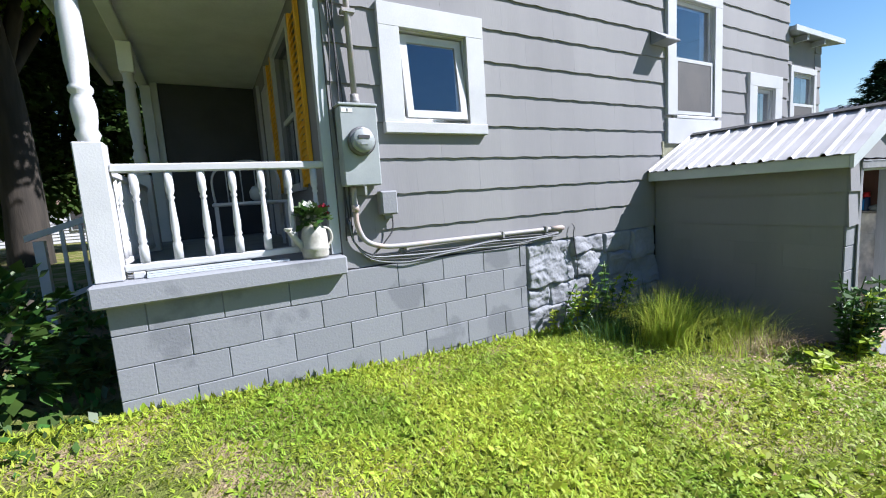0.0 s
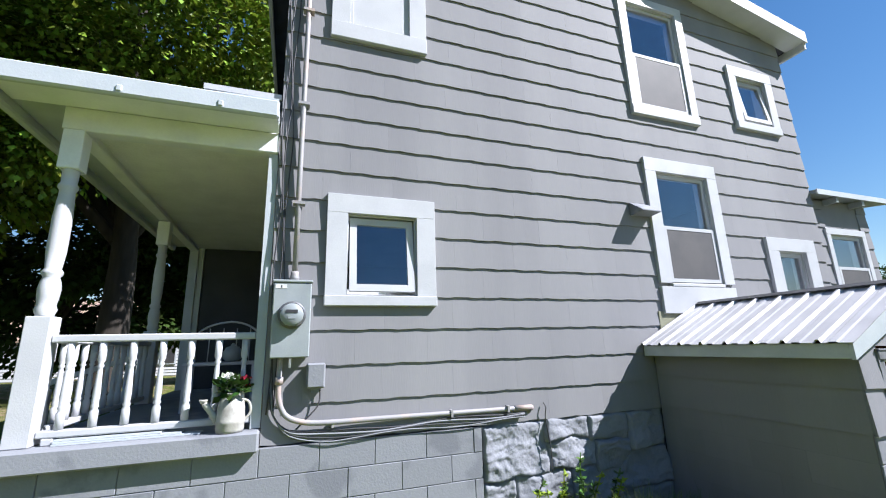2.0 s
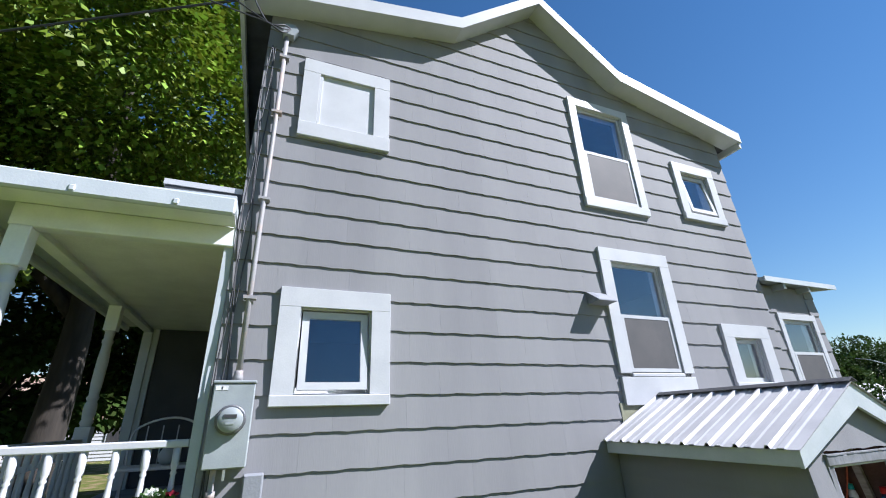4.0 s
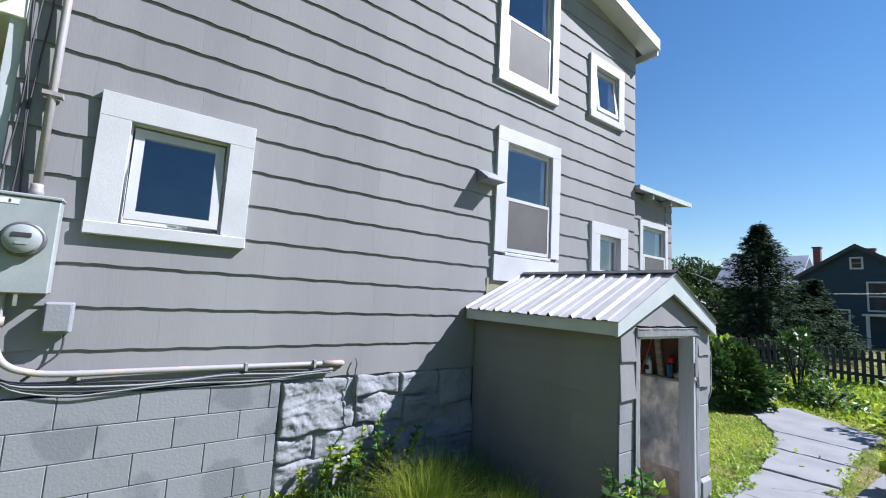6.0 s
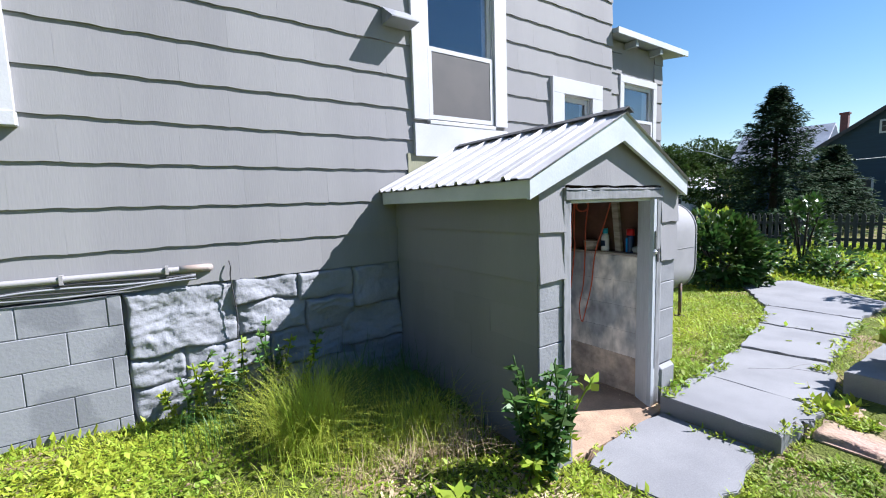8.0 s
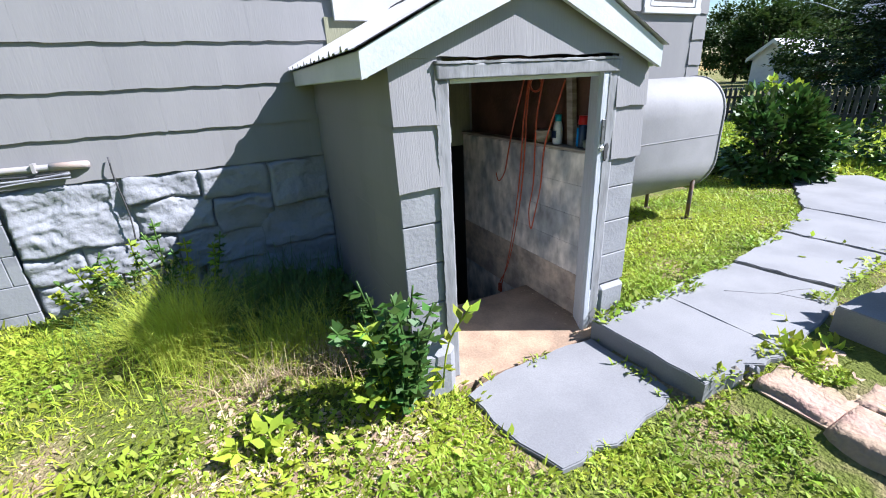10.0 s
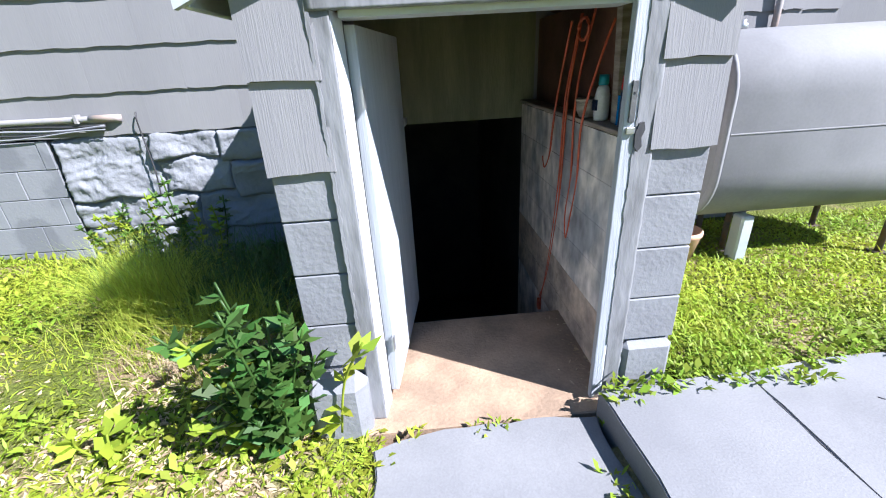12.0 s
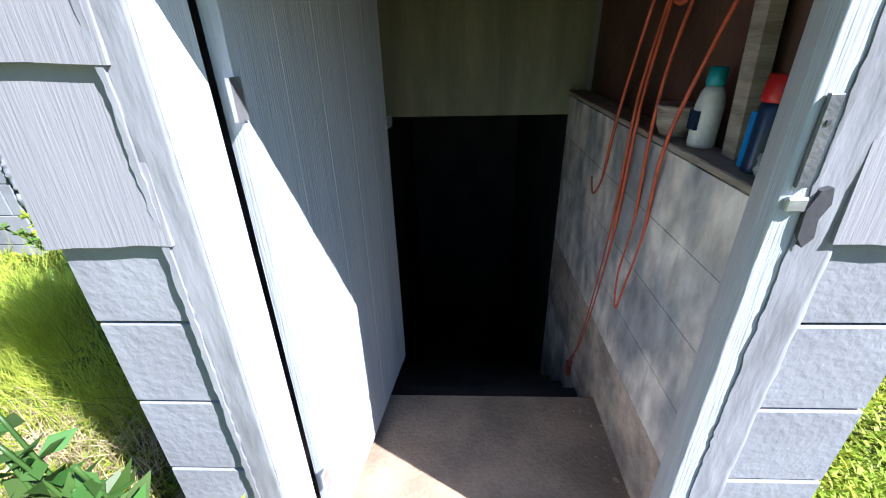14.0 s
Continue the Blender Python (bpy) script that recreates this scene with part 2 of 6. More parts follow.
def lathe(bm, profile, x, y, z, seg=14, m=None):
    rings = []
    for r, h in profile:
        rings.append([bm.verts.new((x + r * math.cos(2 * math.pi * i / seg), y + r * math.sin(2 * math.pi * i / seg), z + h)) for i in range(seg)])
    for a, b in zip(rings, rings[1:]):
        for i in range(seg):
            f = bm.faces.new((a[i], a[(i + 1) % seg], b[(i + 1) % seg], b[i]))
            f.smooth = True
    bm.faces.new(rings[0][::-1])
    bm.faces.new(rings[-1])
    return bm


def tube(bm, pts, r, seg=8):
    pts = [Vector(p) for p in pts]
    rings = []
    up = Vector((0.123, 0.31, 0.94))
    for i, p in enumerate(pts):
        d = (pts[min(i + 1, len(pts) - 1)] - pts[max(i - 1, 0)]).normalized()
        u = d.cross(up).normalized()
        v = d.cross(u)
        rr = r[i] if isinstance(r, (list, tuple)) else r
        rings.append([bm.verts.new(p + rr * (math.cos(2 * math.pi * k / seg) * u + math.sin(2 * math.pi * k / seg) * v)) for k in range(seg)])
    for a, b in zip(rings, rings[1:]):
        for k in range(seg):
            f = bm.faces.new((a[k], a[(k + 1) % seg], b[(k + 1) % seg], b[k]))
            f.smooth = True
    bm.faces.new(rings[0])
    bm.faces.new(rings[-1][::-1])
    bmesh.ops.recalc_face_normals(bm, faces=bm.faces[:])
    return bm


def smooth_path(pts, n=6):
    pts = [Vector(p) for p in pts]
    out = []
    for i in range(len(pts) - 1):
        p0, p1, p2, p3 = pts[max(i - 1, 0)], pts[i], pts[i + 1], pts[min(i + 2, len(pts) - 1)]
        for k in range(n):
            t = k / n
            out.append(0.5 * (2 * p1 + (p2 - p0) * t + (2 * p0 - 5 * p1 + 4 * p2 - p3) * t * t + (3 * p1 - p0 - 3 * p2 + p3) * t ** 3))
    return out + [pts[-1]]


def mesh_of(name, bm, material):
    me = bpy.data.meshes.new(name)
    bm.to_mesh(me)
    bm.free()
    me.materials.append(material)
    return me


def part(name, bm, material, parent, label=""):
    ob = new(name, mesh_of(name, bm, material))
    ob.parent = parent
    ob.matrix_parent_inverse = Matrix.Translation(-world_at(parent))
    return tagged(ob, label) if label else ob


def world_at(ob):
    p = Vector(ob.location)
    return p if ob.type == "EMPTY" else Vector((0, 0, 0))


def thing(name, loc, label, category, group="", kind=""):
    ob = new(name)
    ob.location = loc
    ob.empty_display_size = 0.1
    return tagged(ob, label, category, group, kind)


def solid(name, bm, material, label, category, group="", kind=""):
    return tagged(new(name, mesh_of(name, bm, material)), label, category, group, kind)


def leaves(name, n, place, size, material, parent=None, wide=0.45, fold=0.25, **tags):
    """Many small pointed leaves in one mesh. place(k) gives a spot and the way in which the leaf points."""
    co = np.empty((n, 4, 3))
    for k in range(n):
        p, d = place(k)
        d = Vector(d).normalized()
        s = size * random.uniform(0.6, 1.35)
        side = d.cross(Vector((random.gauss(0, 0.5), random.gauss(0, 0.5), 1))).normalized() * s * wide
        lift = side.cross(d).normalized() * s * fold * random.uniform(-1, 1)
        p = Vector(p)
        co[k] = (p, p + d * s * 0.45 + side + lift, p + d * s, p + d * s * 0.45 - side + lift)
    return quads(name, co, material, parent, **tags)


def quads(name, co, material, parent=None, **tags):
    n = len(co)
    me = bpy.data.meshes.new(name)
    me.vertices.add(n * 4)
    me.vertices.foreach_set("co", co.reshape(-1))
    me.loops.add(n * 4)
    me.loops.foreach_set("vertex_index", np.arange(n * 4, dtype=np.int32))
    me.polygons.add(n)
    me.polygons.foreach_set("loop_start", np.arange(0, n * 4, 4, dtype=np.int32))
    me.update(calc_edges=True)
    me.materials.append(material)
    ob = new(name, me)
    if parent:
        ob.parent = parent
        ob.matrix_parent_inverse = Matrix.Translation(-world_at(parent))
    return tagged(ob, **tags)


def gz(x, y):
    """The height of the ground."""
    z = 0.02 + 0.065 * max(0.0, min(6.5, 5.5 - x))
    z -= 0.06 * max(0.0, min(1.0, (x - 5.1) / 0.5))
    if x > 6.4:
        z += min(0.11, (x - 6.4) * 0.16)
    return z


# ---- ground ----
bm = bmesh.new()
xs = [-900, -200, -60, -25, -12] + [-8 + 0.5 * i for i in range(61)] + [26, 32, 45, 70, 200, 900]
ys = [-900, -200, -60, -25, -12] + [-6 + 0.5 * i for i in range(41)] + [20, 30, 45, 80, 200, 900]
grid = {}
for i, x in enumerate(xs):
    for j, y in enumerate(ys):
        grid[i, j] = bm.verts.new((x, y, gz(x, y) + (0.02 * noise.noise((x * 0.7, y * 0.7, 0)) if -6 < x < 20 and y < 2.6 else 0)))
for i in range(len(xs) - 1):
    for j in range(len(ys) - 1):
        x, y = xs[i], ys[j]
        if 5.4 < x + 0.25 < 6.8 and 1.2 < y + 0.25 < 3.1 or 2.5 < x + 0.25 < 8.4 and 3 < y + 0.25 < 7.5:
            continue
        bm.faces.new((grid[i, j], grid[i + 1, j], grid[i + 1, j + 1], grid[i, j + 1])).smooth = True
solid("ground", bm, SOIL, "patchy lawn soil with green growth", "ground", kind="structure")

# ---- house shell ----
WX0, WX1, WY = 1.66, 8.56, 2.975      # corners and face of the gabled side wall
BASE = 1.04                           # underside of the siding
CX = 5.10


def roof_z(x):
    """Underside of the roof over the side wall."""
    d = abs(x - CX)
    return 7.49 - 0.80 * d if d < 1.28 else 6.466 - 0.20 * (d - 1.28)


# trim boxes: x0, x1, z0, z1, trim widths (sides, top, bottom), kind
WINDOWS = {
    "window_1": (2.065, 3.005, 2.035, 2.985, 0.17, 0.165, 0.085, "awning"),
    "window_2": (5.575, 6.70, 1.975, 3.785, 0.16, 0.165, 0.33, "double"),
    "window_3": (7.40, 8.32, 2.10, 2.93, 0.20, 0.17, 0.10, "fixed"),
    "window_4": (2.04, 2.96, 4.525, 5.515, 0.17, 0.17, 0.17, "blank"),
    "window_5": (5.53, 6.61, 4.34, 6.085, 0.125, 0.12, 0.12, "double"),
    "window_6": (7.32, 8.19, 4.435, 5.40, 0.145, 0.15, 0.11, "awning"),
}


def hole(w):
    x0, x1, z0, z1, s, t, b, kind = w
    return x0 + s, x1 - s, z0 + b, z1 - t


def holed_wall(x0, x1, z0, z1, y0, y1, holes):
    bm = bmesh.new()
    xs = sorted({x0, x1, *[h[0] for h in holes], *[h[1] for h in holes]})
    zs = sorted({z0, z1, *[h[2] for h in holes], *[h[3] for h in holes]})
    for a, b in zip(xs, xs[1:]):
        for c, d in zip(zs, zs[1:]):
            mx, mz = (a + b) / 2, (c + d) / 2
            if any(h[0] < mx < h[1] and h[2] < mz < h[3] for h in holes):
                continue
            box(bm, a, b, y0, y1, c, d)
    bmesh.ops.remove_doubles(bm, verts=bm.verts[:], dist=1e-5)
    return bm


holes = [hole(w) for w in WINDOWS.values() if w[7] != "blank"]
wall = solid("wall_side", holed_wall(WX0, WX1, BASE, 6.0, WY, WY + 0.16, holes), SIDING, "grey painted shingle-sided gable wall of the house", "wall", kind="structure")
bm = bmesh.new()
prism(bm, [(WX0, 6.0), (WX1, 6.0)] + [(x, roof_z(x)) for x in (WX1, CX + 1.28, CX, CX - 1.28, WX0)], "y", WY, WY + 0.16)
part("gable", bm, SIDING, wall)
fronthole = [(4.05, 4.95, 1.75, 3.15), (5.6, 6.4, 1.16, 3.15)]
bm = holed_wall(3.135, 11.0, 1.04, 6.0, 0, 0.16, fronthole)
for v in bm.verts:
    v.co = Vector((WX0 + v.co.y, v.co.x, v.co.z))
bmesh.ops.recalc_face_normals(bm, faces=bm.faces[:])
solid("wall_front", bm, SIDING, "grey front wall under the porch roof", "wall", kind="structure")
solid("wall_back", B(WX1 - 0.16, WX1, 3.135, 11.0, 0, 6.0), SIDING, "grey rear wall of the house", "wall", kind="structure")
solid("wall_north", B(WX0, WX1, 11.0, 11.16, 0, 7.4), SIDING, "grey far wall of the house", "wall", kind="structure")
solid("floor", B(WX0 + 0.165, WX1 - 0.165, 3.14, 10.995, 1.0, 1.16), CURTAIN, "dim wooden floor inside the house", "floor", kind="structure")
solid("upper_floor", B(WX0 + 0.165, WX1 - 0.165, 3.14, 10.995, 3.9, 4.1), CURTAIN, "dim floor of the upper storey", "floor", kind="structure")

# roof: steep middle and shallow wings, with fascia boards along the rake
RY = 2.70
xsr = (CX - 3.74, CX - 1.28, CX, CX + 1.28, CX + 3.74)
und = [(x, roof_z(x)) for x in xsr]
roof = thing("house_roof", (CX, 6, 6), "dark shingled gable roof with white rake boards", "roof", kind="structure")
bm = bmesh.new()
prism(bm, und + [(x, z + 0.13) for x, z in und[::-1]], "y", RY + 0.03, 11.4)
part("roof_deck", bm, SHINGLE, roof)
for i in range(4):
    (xa, za), (xb, zb) = und[i], und[i + 1]
    part("rake_board", prism(bmesh.new(), [(xa, za - 0.03), (xb, zb - 0.03), (xb, zb + 0.15), (xa, za + 0.15)], "y", RY, RY + 0.028), WHITE, roof)
    part("soffit", prism(bmesh.new(), [(xa, za - 0.022), (xb, zb - 0.022), (xb, zb - 0.003), (xa, za - 0.003)], "y", RY + 0.03, WY - 0.002), WHITE, roof)
part("eave_board", B(CX + 3.70, CX + 3.74, RY + 0.03, 11.4, roof_z(CX + 3.74) - 0.12, roof_z(CX + 3.74) - 0.004), WHITE, roof)
part("eave_board", B(CX - 3.74, CX - 3.70, RY + 0.03, 11.4, roof_z(CX + 3.74) - 0.12, roof_z(CX + 3.74) - 0.004), WHITE, roof)
chim = thing("chimney", (4.9, 4.6, 7.0), "red brick chimney on the roof ridge", "chimney")
part("stack", B(4.65, 5.15, 4.4, 4.9, 6.6, 8.15), BRICK, chim)
part("cap", B(4.6, 5.2, 4.35, 4.95, 8.15, 8.27), BRICK, chim)


# unseen dark wall added west of the yard, to cut the sky fill
solid("wall_west", B(-8.6, -8.3, -18.0, 6.5, 0.0, 7.0), PICKET, "plain dark wall added out of view to cut western sky fill", "wall", kind="structure")


# windows
def bar(p, name, x0, x1, y0, y1, z0, z1, m, bevel=0.006, label=""):
    return part(name, B(x0, x1, y0, y1, z0, z1, bevel=bevel), m, p, label)


def tilted(bm, pivot_z, pivot_y, deg):
    rot = Matrix.Translation((0, pivot_y, pivot_z)) @ Matrix.Rotation(radians(deg), 4, "X") @ Matrix.Translation((0, -pivot_y, -pivot_z))
    bm.transform(rot)
    return bm


def window(name, w, label, y=WY, depth=0.045):
    x0, x1, z0, z1, s, t, b, kind = w
    hx0, hx1, hz0, hz1 = hole(w)
    win = thing(name, ((x0 + x1) / 2, y, z0), label, "window", kind="structure")
    f0, f1 = y - depth, y - 0.002
    bar(win, "side_trim", x0, hx0, f0, f1, hz0, hz1, WHITE, 0.002)
    bar(win, "side_trim", hx1, x1, f0, f1, hz0, hz1, WHITE, 0.002)
    bar(win, "head_trim", x0, x1, f0 - 0.0006, f1, hz1 + 0.0003, z1, WHITE, 0.002)
    if kind == "double" and b > 0.25:
        bar(win, "apron_panel", x0, x1, f0 - 0.0004, f1, z0, hz0 - 0.04, WHITE, 0.003)
        bar(win, "window_sill", hx0 + 0.002, hx1 - 0.002, f0 - 0.004, y + 0.05, hz0 - 0.038, hz0, WHITE)
    else:
        bar(win, "window_sill", x0 - 0.004, x1 + 0.004, f0 - 0.012, f1, z0, hz0, WHITE)
    if kind == "blank":
        bar(win, "blank_panel", hx0, hx1, y - 0.014, y - 0.003, hz0, hz1, WHITE, 0.002)
        bar(win, "panel_bead", hx0, hx0 + 0.03, y - 0.03, y - 0.015, hz0, hz1, WHITE, 0.003)
        return win
    # reveal boards in the wall's depth
    for nm, a in (("reveal", (hx0, hx0 + 0.012, y, y + 0.15, hz0, hz1)), ("reveal", (hx1 - 0.012, hx1, y, y + 0.15, hz0, hz1)),
                  ("reveal", (hx0 + 0.013, hx1 - 0.013, y, y + 0.15, hz1 - 0.012, hz1)), ("reveal", (hx0 + 0.013, hx1 - 0.013, y, y + 0.15, hz0, hz0 + 0.012))):
        part(nm, B(*a), WHITE, win)
    ix0, ix1, iz0, iz1 = hx0 + 0.014, hx1 - 0.014, hz0 + 0.014, hz1 - 0.014

    def sash(a0, a1, c0, c1, y0, deg=0.0, fw=0.045, screen=False):
        fr = bmesh.new()
        box(fr, a0, a0 + fw, y0, y0 + 0.035, c0, c1)
        box(fr, a1 - fw, a1, y0, y0 + 0.035, c0, c1)
        box(fr, a0 + fw, a1 - fw, y0, y0 + 0.035, c0, c0 + fw)
        box(fr, a0 + fw, a1 - fw, y0, y0 + 0.035, c1 - fw, c1)
        gl = B(a0 + fw, a1 - fw, y0 + 0.014, y0 + 0.02, c0 + fw, c1 - fw)
        if deg:
            tilted(fr, c1, y0, deg)
            tilted(gl, c1, y0, deg)
        sf = part("sash", fr, WHITE, win)
        pane = part("pane", gl, GLASS, sf)
        pane.visible_shadow = False
        if screen:
            part("insect_screen", B(a0 + fw, a1 - fw, y0 + 0.004, y0 + 0.006, c0 + fw, c1 - fw), SCREEN, sf, "grey insect screen")
    if kind == "awning":
        sash(ix0 + 0.01, ix1 - 0.01, iz0 + 0.02, iz1 - 0.01, y + 0.02, -6.0, 0.058)
        part("stop_bead", B(ix0, ix1, y + 0.075, y + 0.1, iz0, iz0 + 0.05), WHITE, win)
        part("latch", B((ix0 + ix1) / 2 - 0.03, (ix0 + ix1) / 2 + 0.03, y - 0.01, y + 0.02, iz0 + 0.004, iz0 + 0.018), CHROME, win)
    elif kind == "double":
        mid = (iz0 + iz1) / 2 - 0.02
        sash(ix0, ix1, mid - 0.02, iz1, y + 0.012, fw=0.04)
        sash(ix0, ix1, iz0, mid + 0.02, y - 0.026, fw=0.04, screen=True)
    else:
        sash(ix0, ix1, iz0, iz1, y + 0.02, fw=0.05)
    return win


window("window_1", WINDOWS["window_1"], "white-trimmed awning window standing slightly open")
window("window_2", WINDOWS["window_2"], "tall white double-hung window with screened lower sash")
window("window_3", WINDOWS["window_3"], "small white-trimmed window above the cellar roof")
window("window_4", WINDOWS["window_4"], "boarded white window panel of the upper storey")
window("window_5", WINDOWS["window_5"], "white double-hung window of the upper storey")
window("window_6", WINDOWS["window_6"], "small white awning window tilted open")

# rear one-storey addition
ext = thing("rear_addition", (9.3, 4, 0), "low grey rear addition with flat roof", "building", kind="structure")
EW = (8.88, 9.79, 2.10, 3.19, 0.09, 0.09, 0.06, "double")
part("wall", holed_wall(8.565, 9.97, 0.0, 3.6, 3.08, 3.2, [hole(EW)]), SIDING, ext)
part("wall", B(9.81, 9.97, 3.205, 7, 0.0, 3.6), SIDING, ext)
part("roof", prism(bmesh.new(), [(2.90, 3.615), (7, 4.2), (7, 4.26), (2.90, 3.67)], "x", 8.565, 10.32), METER, ext)
part("fascia", B(8.565, 10.32, 2.88, 2.898, 3.605, 3.68), PALE, ext)
part("side_wall_top", prism(bmesh.new(), [(3.085, 3.6), (3.2, 3.6), (3.2, 3.63), (3.085, 3.612)], "x", 8.57, 9.97), SIDING, ext)
part("rafter_end", B(9.0, 9.06, 2.91, 3.078, 3.53, 3.612), METER, ext)
part("rafter_end", B(9.6, 9.66, 2.91, 3.078, 3.53, 3.612), METER, ext)
window("window_7", EW, "white double-hung window of the rear addition", y=3.08, depth=0.03)

# hood of a small vent beside the tall window
vent = thing("vent_hood", (5.45, 2.9, 3.05), "small grey sheet-metal vent hood on the wall", "vent")
part("hood", prism(bmesh.new(), [(2.96, 3.20), (2.78, 3.07), (2.78, 3.06), (2.96, 3.05)], "x", 5.305, 5.565), BLOCKP, vent)

# ---- foundation ----
found = thing("foundation", (1.8, 2.95, 0), "grey painted concrete block foundation", "wall", kind="structure")
part("core", B(0.26, 3.36, 2.937, 3.1, 0.0, 1.03), JOINT, found)
part("core", B(3.36, 5.40, 3.0, 3.14, -0.1, 1.038), JOINT, found)
part("core", B(6.80, 8.56, 3.0, 3.14, -0.1, 1.038), BLOCKP, found)
part("core", B(0.26, 0.40, 3.105, 7.4, 0.0, 1.03), BLOCKP, found)
part("core", B(8.4, 8.56, 3.145, 11, -0.1, 1.0), JOINT, found)

# ---- porch ----
porch = thing("porch", (1.0, 5, 1.0), "front porch with grey floor and white painted roof", "porch", kind="structure")
part("floor_slab", B(0.19, 1.655, 2.85, 7.4, 1.02, 1.155, bevel=0.012), BLOCKP, porch)
part("ceiling", B(0.32, 1.655, 3.08, 7.3, 3.37, 3.385), CEIL, porch)
# beams, soffit and post tops get the white brightened against shade
part("beam", B(0.20, 1.655, 2.96, 3.08, 3.30, 3.48, bevel=0.008), SHADELIFTW, porch)
part("beam", B(0.20, 0.32, 3.085, 7.3, 3.32, 3.48, bevel=0.008), SHADELIFTW, porch)
bm = prism(bmesh.new(), [(-0.12, 3.49), (1.65, 3.55), (1.65, 3.62), (-0.12, 3.56)], "y", 2.66, 7.6)
part("roof", bm, PALE, porch)
part("gutter", B(-0.10, 1.66, 2.60, 2.655, 3.43, 3.575, bevel=0.015), PALE, porch)
part("gutter", B(-0.20, -0.125, 2.60, 7.6, 3.42, 3.56, bevel=0.015), PALE, porch)
part("upper_edge", B(1.05, 1.65, 3.0, 3.06, 3.82, 3.87), WHITE, porch)
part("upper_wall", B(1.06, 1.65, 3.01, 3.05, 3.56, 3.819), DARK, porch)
part("soffit_board", B(-0.10, 1.65, 2.66, 2.955, 3.475, 3.486), SHADELIFTW, porch)
for i in range(2):
    part("gutter_hanger", B(0.62 + i * 0.62, 0.66 + i * 0.62, 2.59, 2.66, 3.45, 3.50, bevel=0.008), PALE, porch)
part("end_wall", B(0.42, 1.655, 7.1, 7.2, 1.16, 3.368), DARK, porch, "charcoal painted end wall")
part("end_pilaster", B(0.22, 0.34, 7.02, 7.14, 1.16, 3.31), PALE, porch)
part("end_pilaster", B(0.34, 0.418, 7.06, 7.2, 1.16, 3.368), PALE, porch)
part("corner_board", B(1.585, 1.655, 2.985, 3.06, 1.16, 3.30), PALE, porch)
POSTP = [(0.05, 0.80), (0.05, 0.82), (0.062, 0.85), (0.05, 0.88), (0.058, 0.93), (0.062, 0.99), (0.055, 1.04), (0.045, 1.07), (0.058, 1.09), (0.058, 1.11), (0.045, 1.13),
         (0.056, 1.25), (0.056, 1.5), (0.046, 1.66), (0.046, 1.69), (0.058, 1.71), (0.058, 1.73), (0.046, 1.75), (0.05, 1.83), (0.066, 1.86)]
for yy in (3.02, 5.36):
    post = thing("porch_post", (0.28, yy, 1.155), "white turned wooden porch post", "post", "porch posts")
    part("shaft", lathe(bmesh.new(), POSTP, 0.28, yy, 1.155, 18), WHITE, post)
    part("base_block", B(0.21, 0.35, yy - 0.07, yy + 0.07, 1.157, 1.96, bevel=0.006), WHITE, post)
    part("top_block", B(0.215, 0.345, yy - 0.065, yy + 0.065, 3.0, 3.298, bevel=0.006), SHADELIFTW, post)
BAL = [(0.026, 0.0), (0.026, 0.10), (0.017, 0.115), (0.025, 0.13), (0.019, 0.145), (0.023, 0.2), (0.015, 0.36), (0.013, 0.37), (0.022, 0.385), (0.014, 0.40), (0.024, 0.425), (0.024, 0.545)]


def railing(name, p0, p1, n, label):
    """A rail between two points along x or y, with its balusters."""
    p0, p1 = Vector(p0), Vector(p1)
    rail = thing(name, ((p0 + p1) / 2), label, "railing", "porch railings")
    ax = abs(p1.x - p0.x) > abs(p1.y - p0.y)
    lo, hi = (p0.x, p1.x) if ax else (p0.y, p1.y)

    def rod(nm, w, z0, z1):
        a = (lo, hi, p0.y - w, p0.y + w, z0, z1) if ax else (p0.x - w, p0.x + w, lo, hi, z0, z1)
        part(nm, B(*a, bevel=0.008), WHITE, rail)
    rod("top_rail", 0.032, 1.79, 1.84)
    rod("bottom_rail", 0.028, 1.20, 1.245)
    me = None
    for i in range(n):
        t = (i + 0.6) / n
        x, y = (lo + (hi - lo) * t, p0.y) if ax else (p0.x, lo + (hi - lo) * t)
        if me is None:
            first = part("baluster", lathe(bmesh.new(), BAL, 0, 0, 0, 10), WHITE, rail)
            me, ob = first.data, first
        else:
            ob = new("baluster", me)
            ob.parent = rail
            ob.matrix_parent_inverse = Matrix.Translation(-world_at(rail))
        ob.location = (x, y, 1.246)
    return rail


railing("porch_railing", (0.352, 3.02, 0), (1.583, 3.02, 0), 7, "white railing with turned balusters across the porch end")
railing("porch_railing", (0.28, 3.10, 0), (0.28, 5.28, 0), 13, "white railing with turned balusters along the porch front")
rb = thing("rail_foot", (0.42, 3.0, 1.155), "small white block under the railing", "block")
part("block", B(0.39, 0.45, 2.985, 3.05, 1.157, 1.198, bevel=0.005), WHITE, rb)
boards = thing("loose_boards", (0.8, 3.02, 1.157), "thin grey boards lying under the railing", "board")
for i in range(3):
    part("board", B(0.46, 1.28 - 0.12 * i, 2.95 + 0.012 * i, 3.06, 1.157 + 0.012 * i, 1.167 + 0.012 * i), PALE, boards)
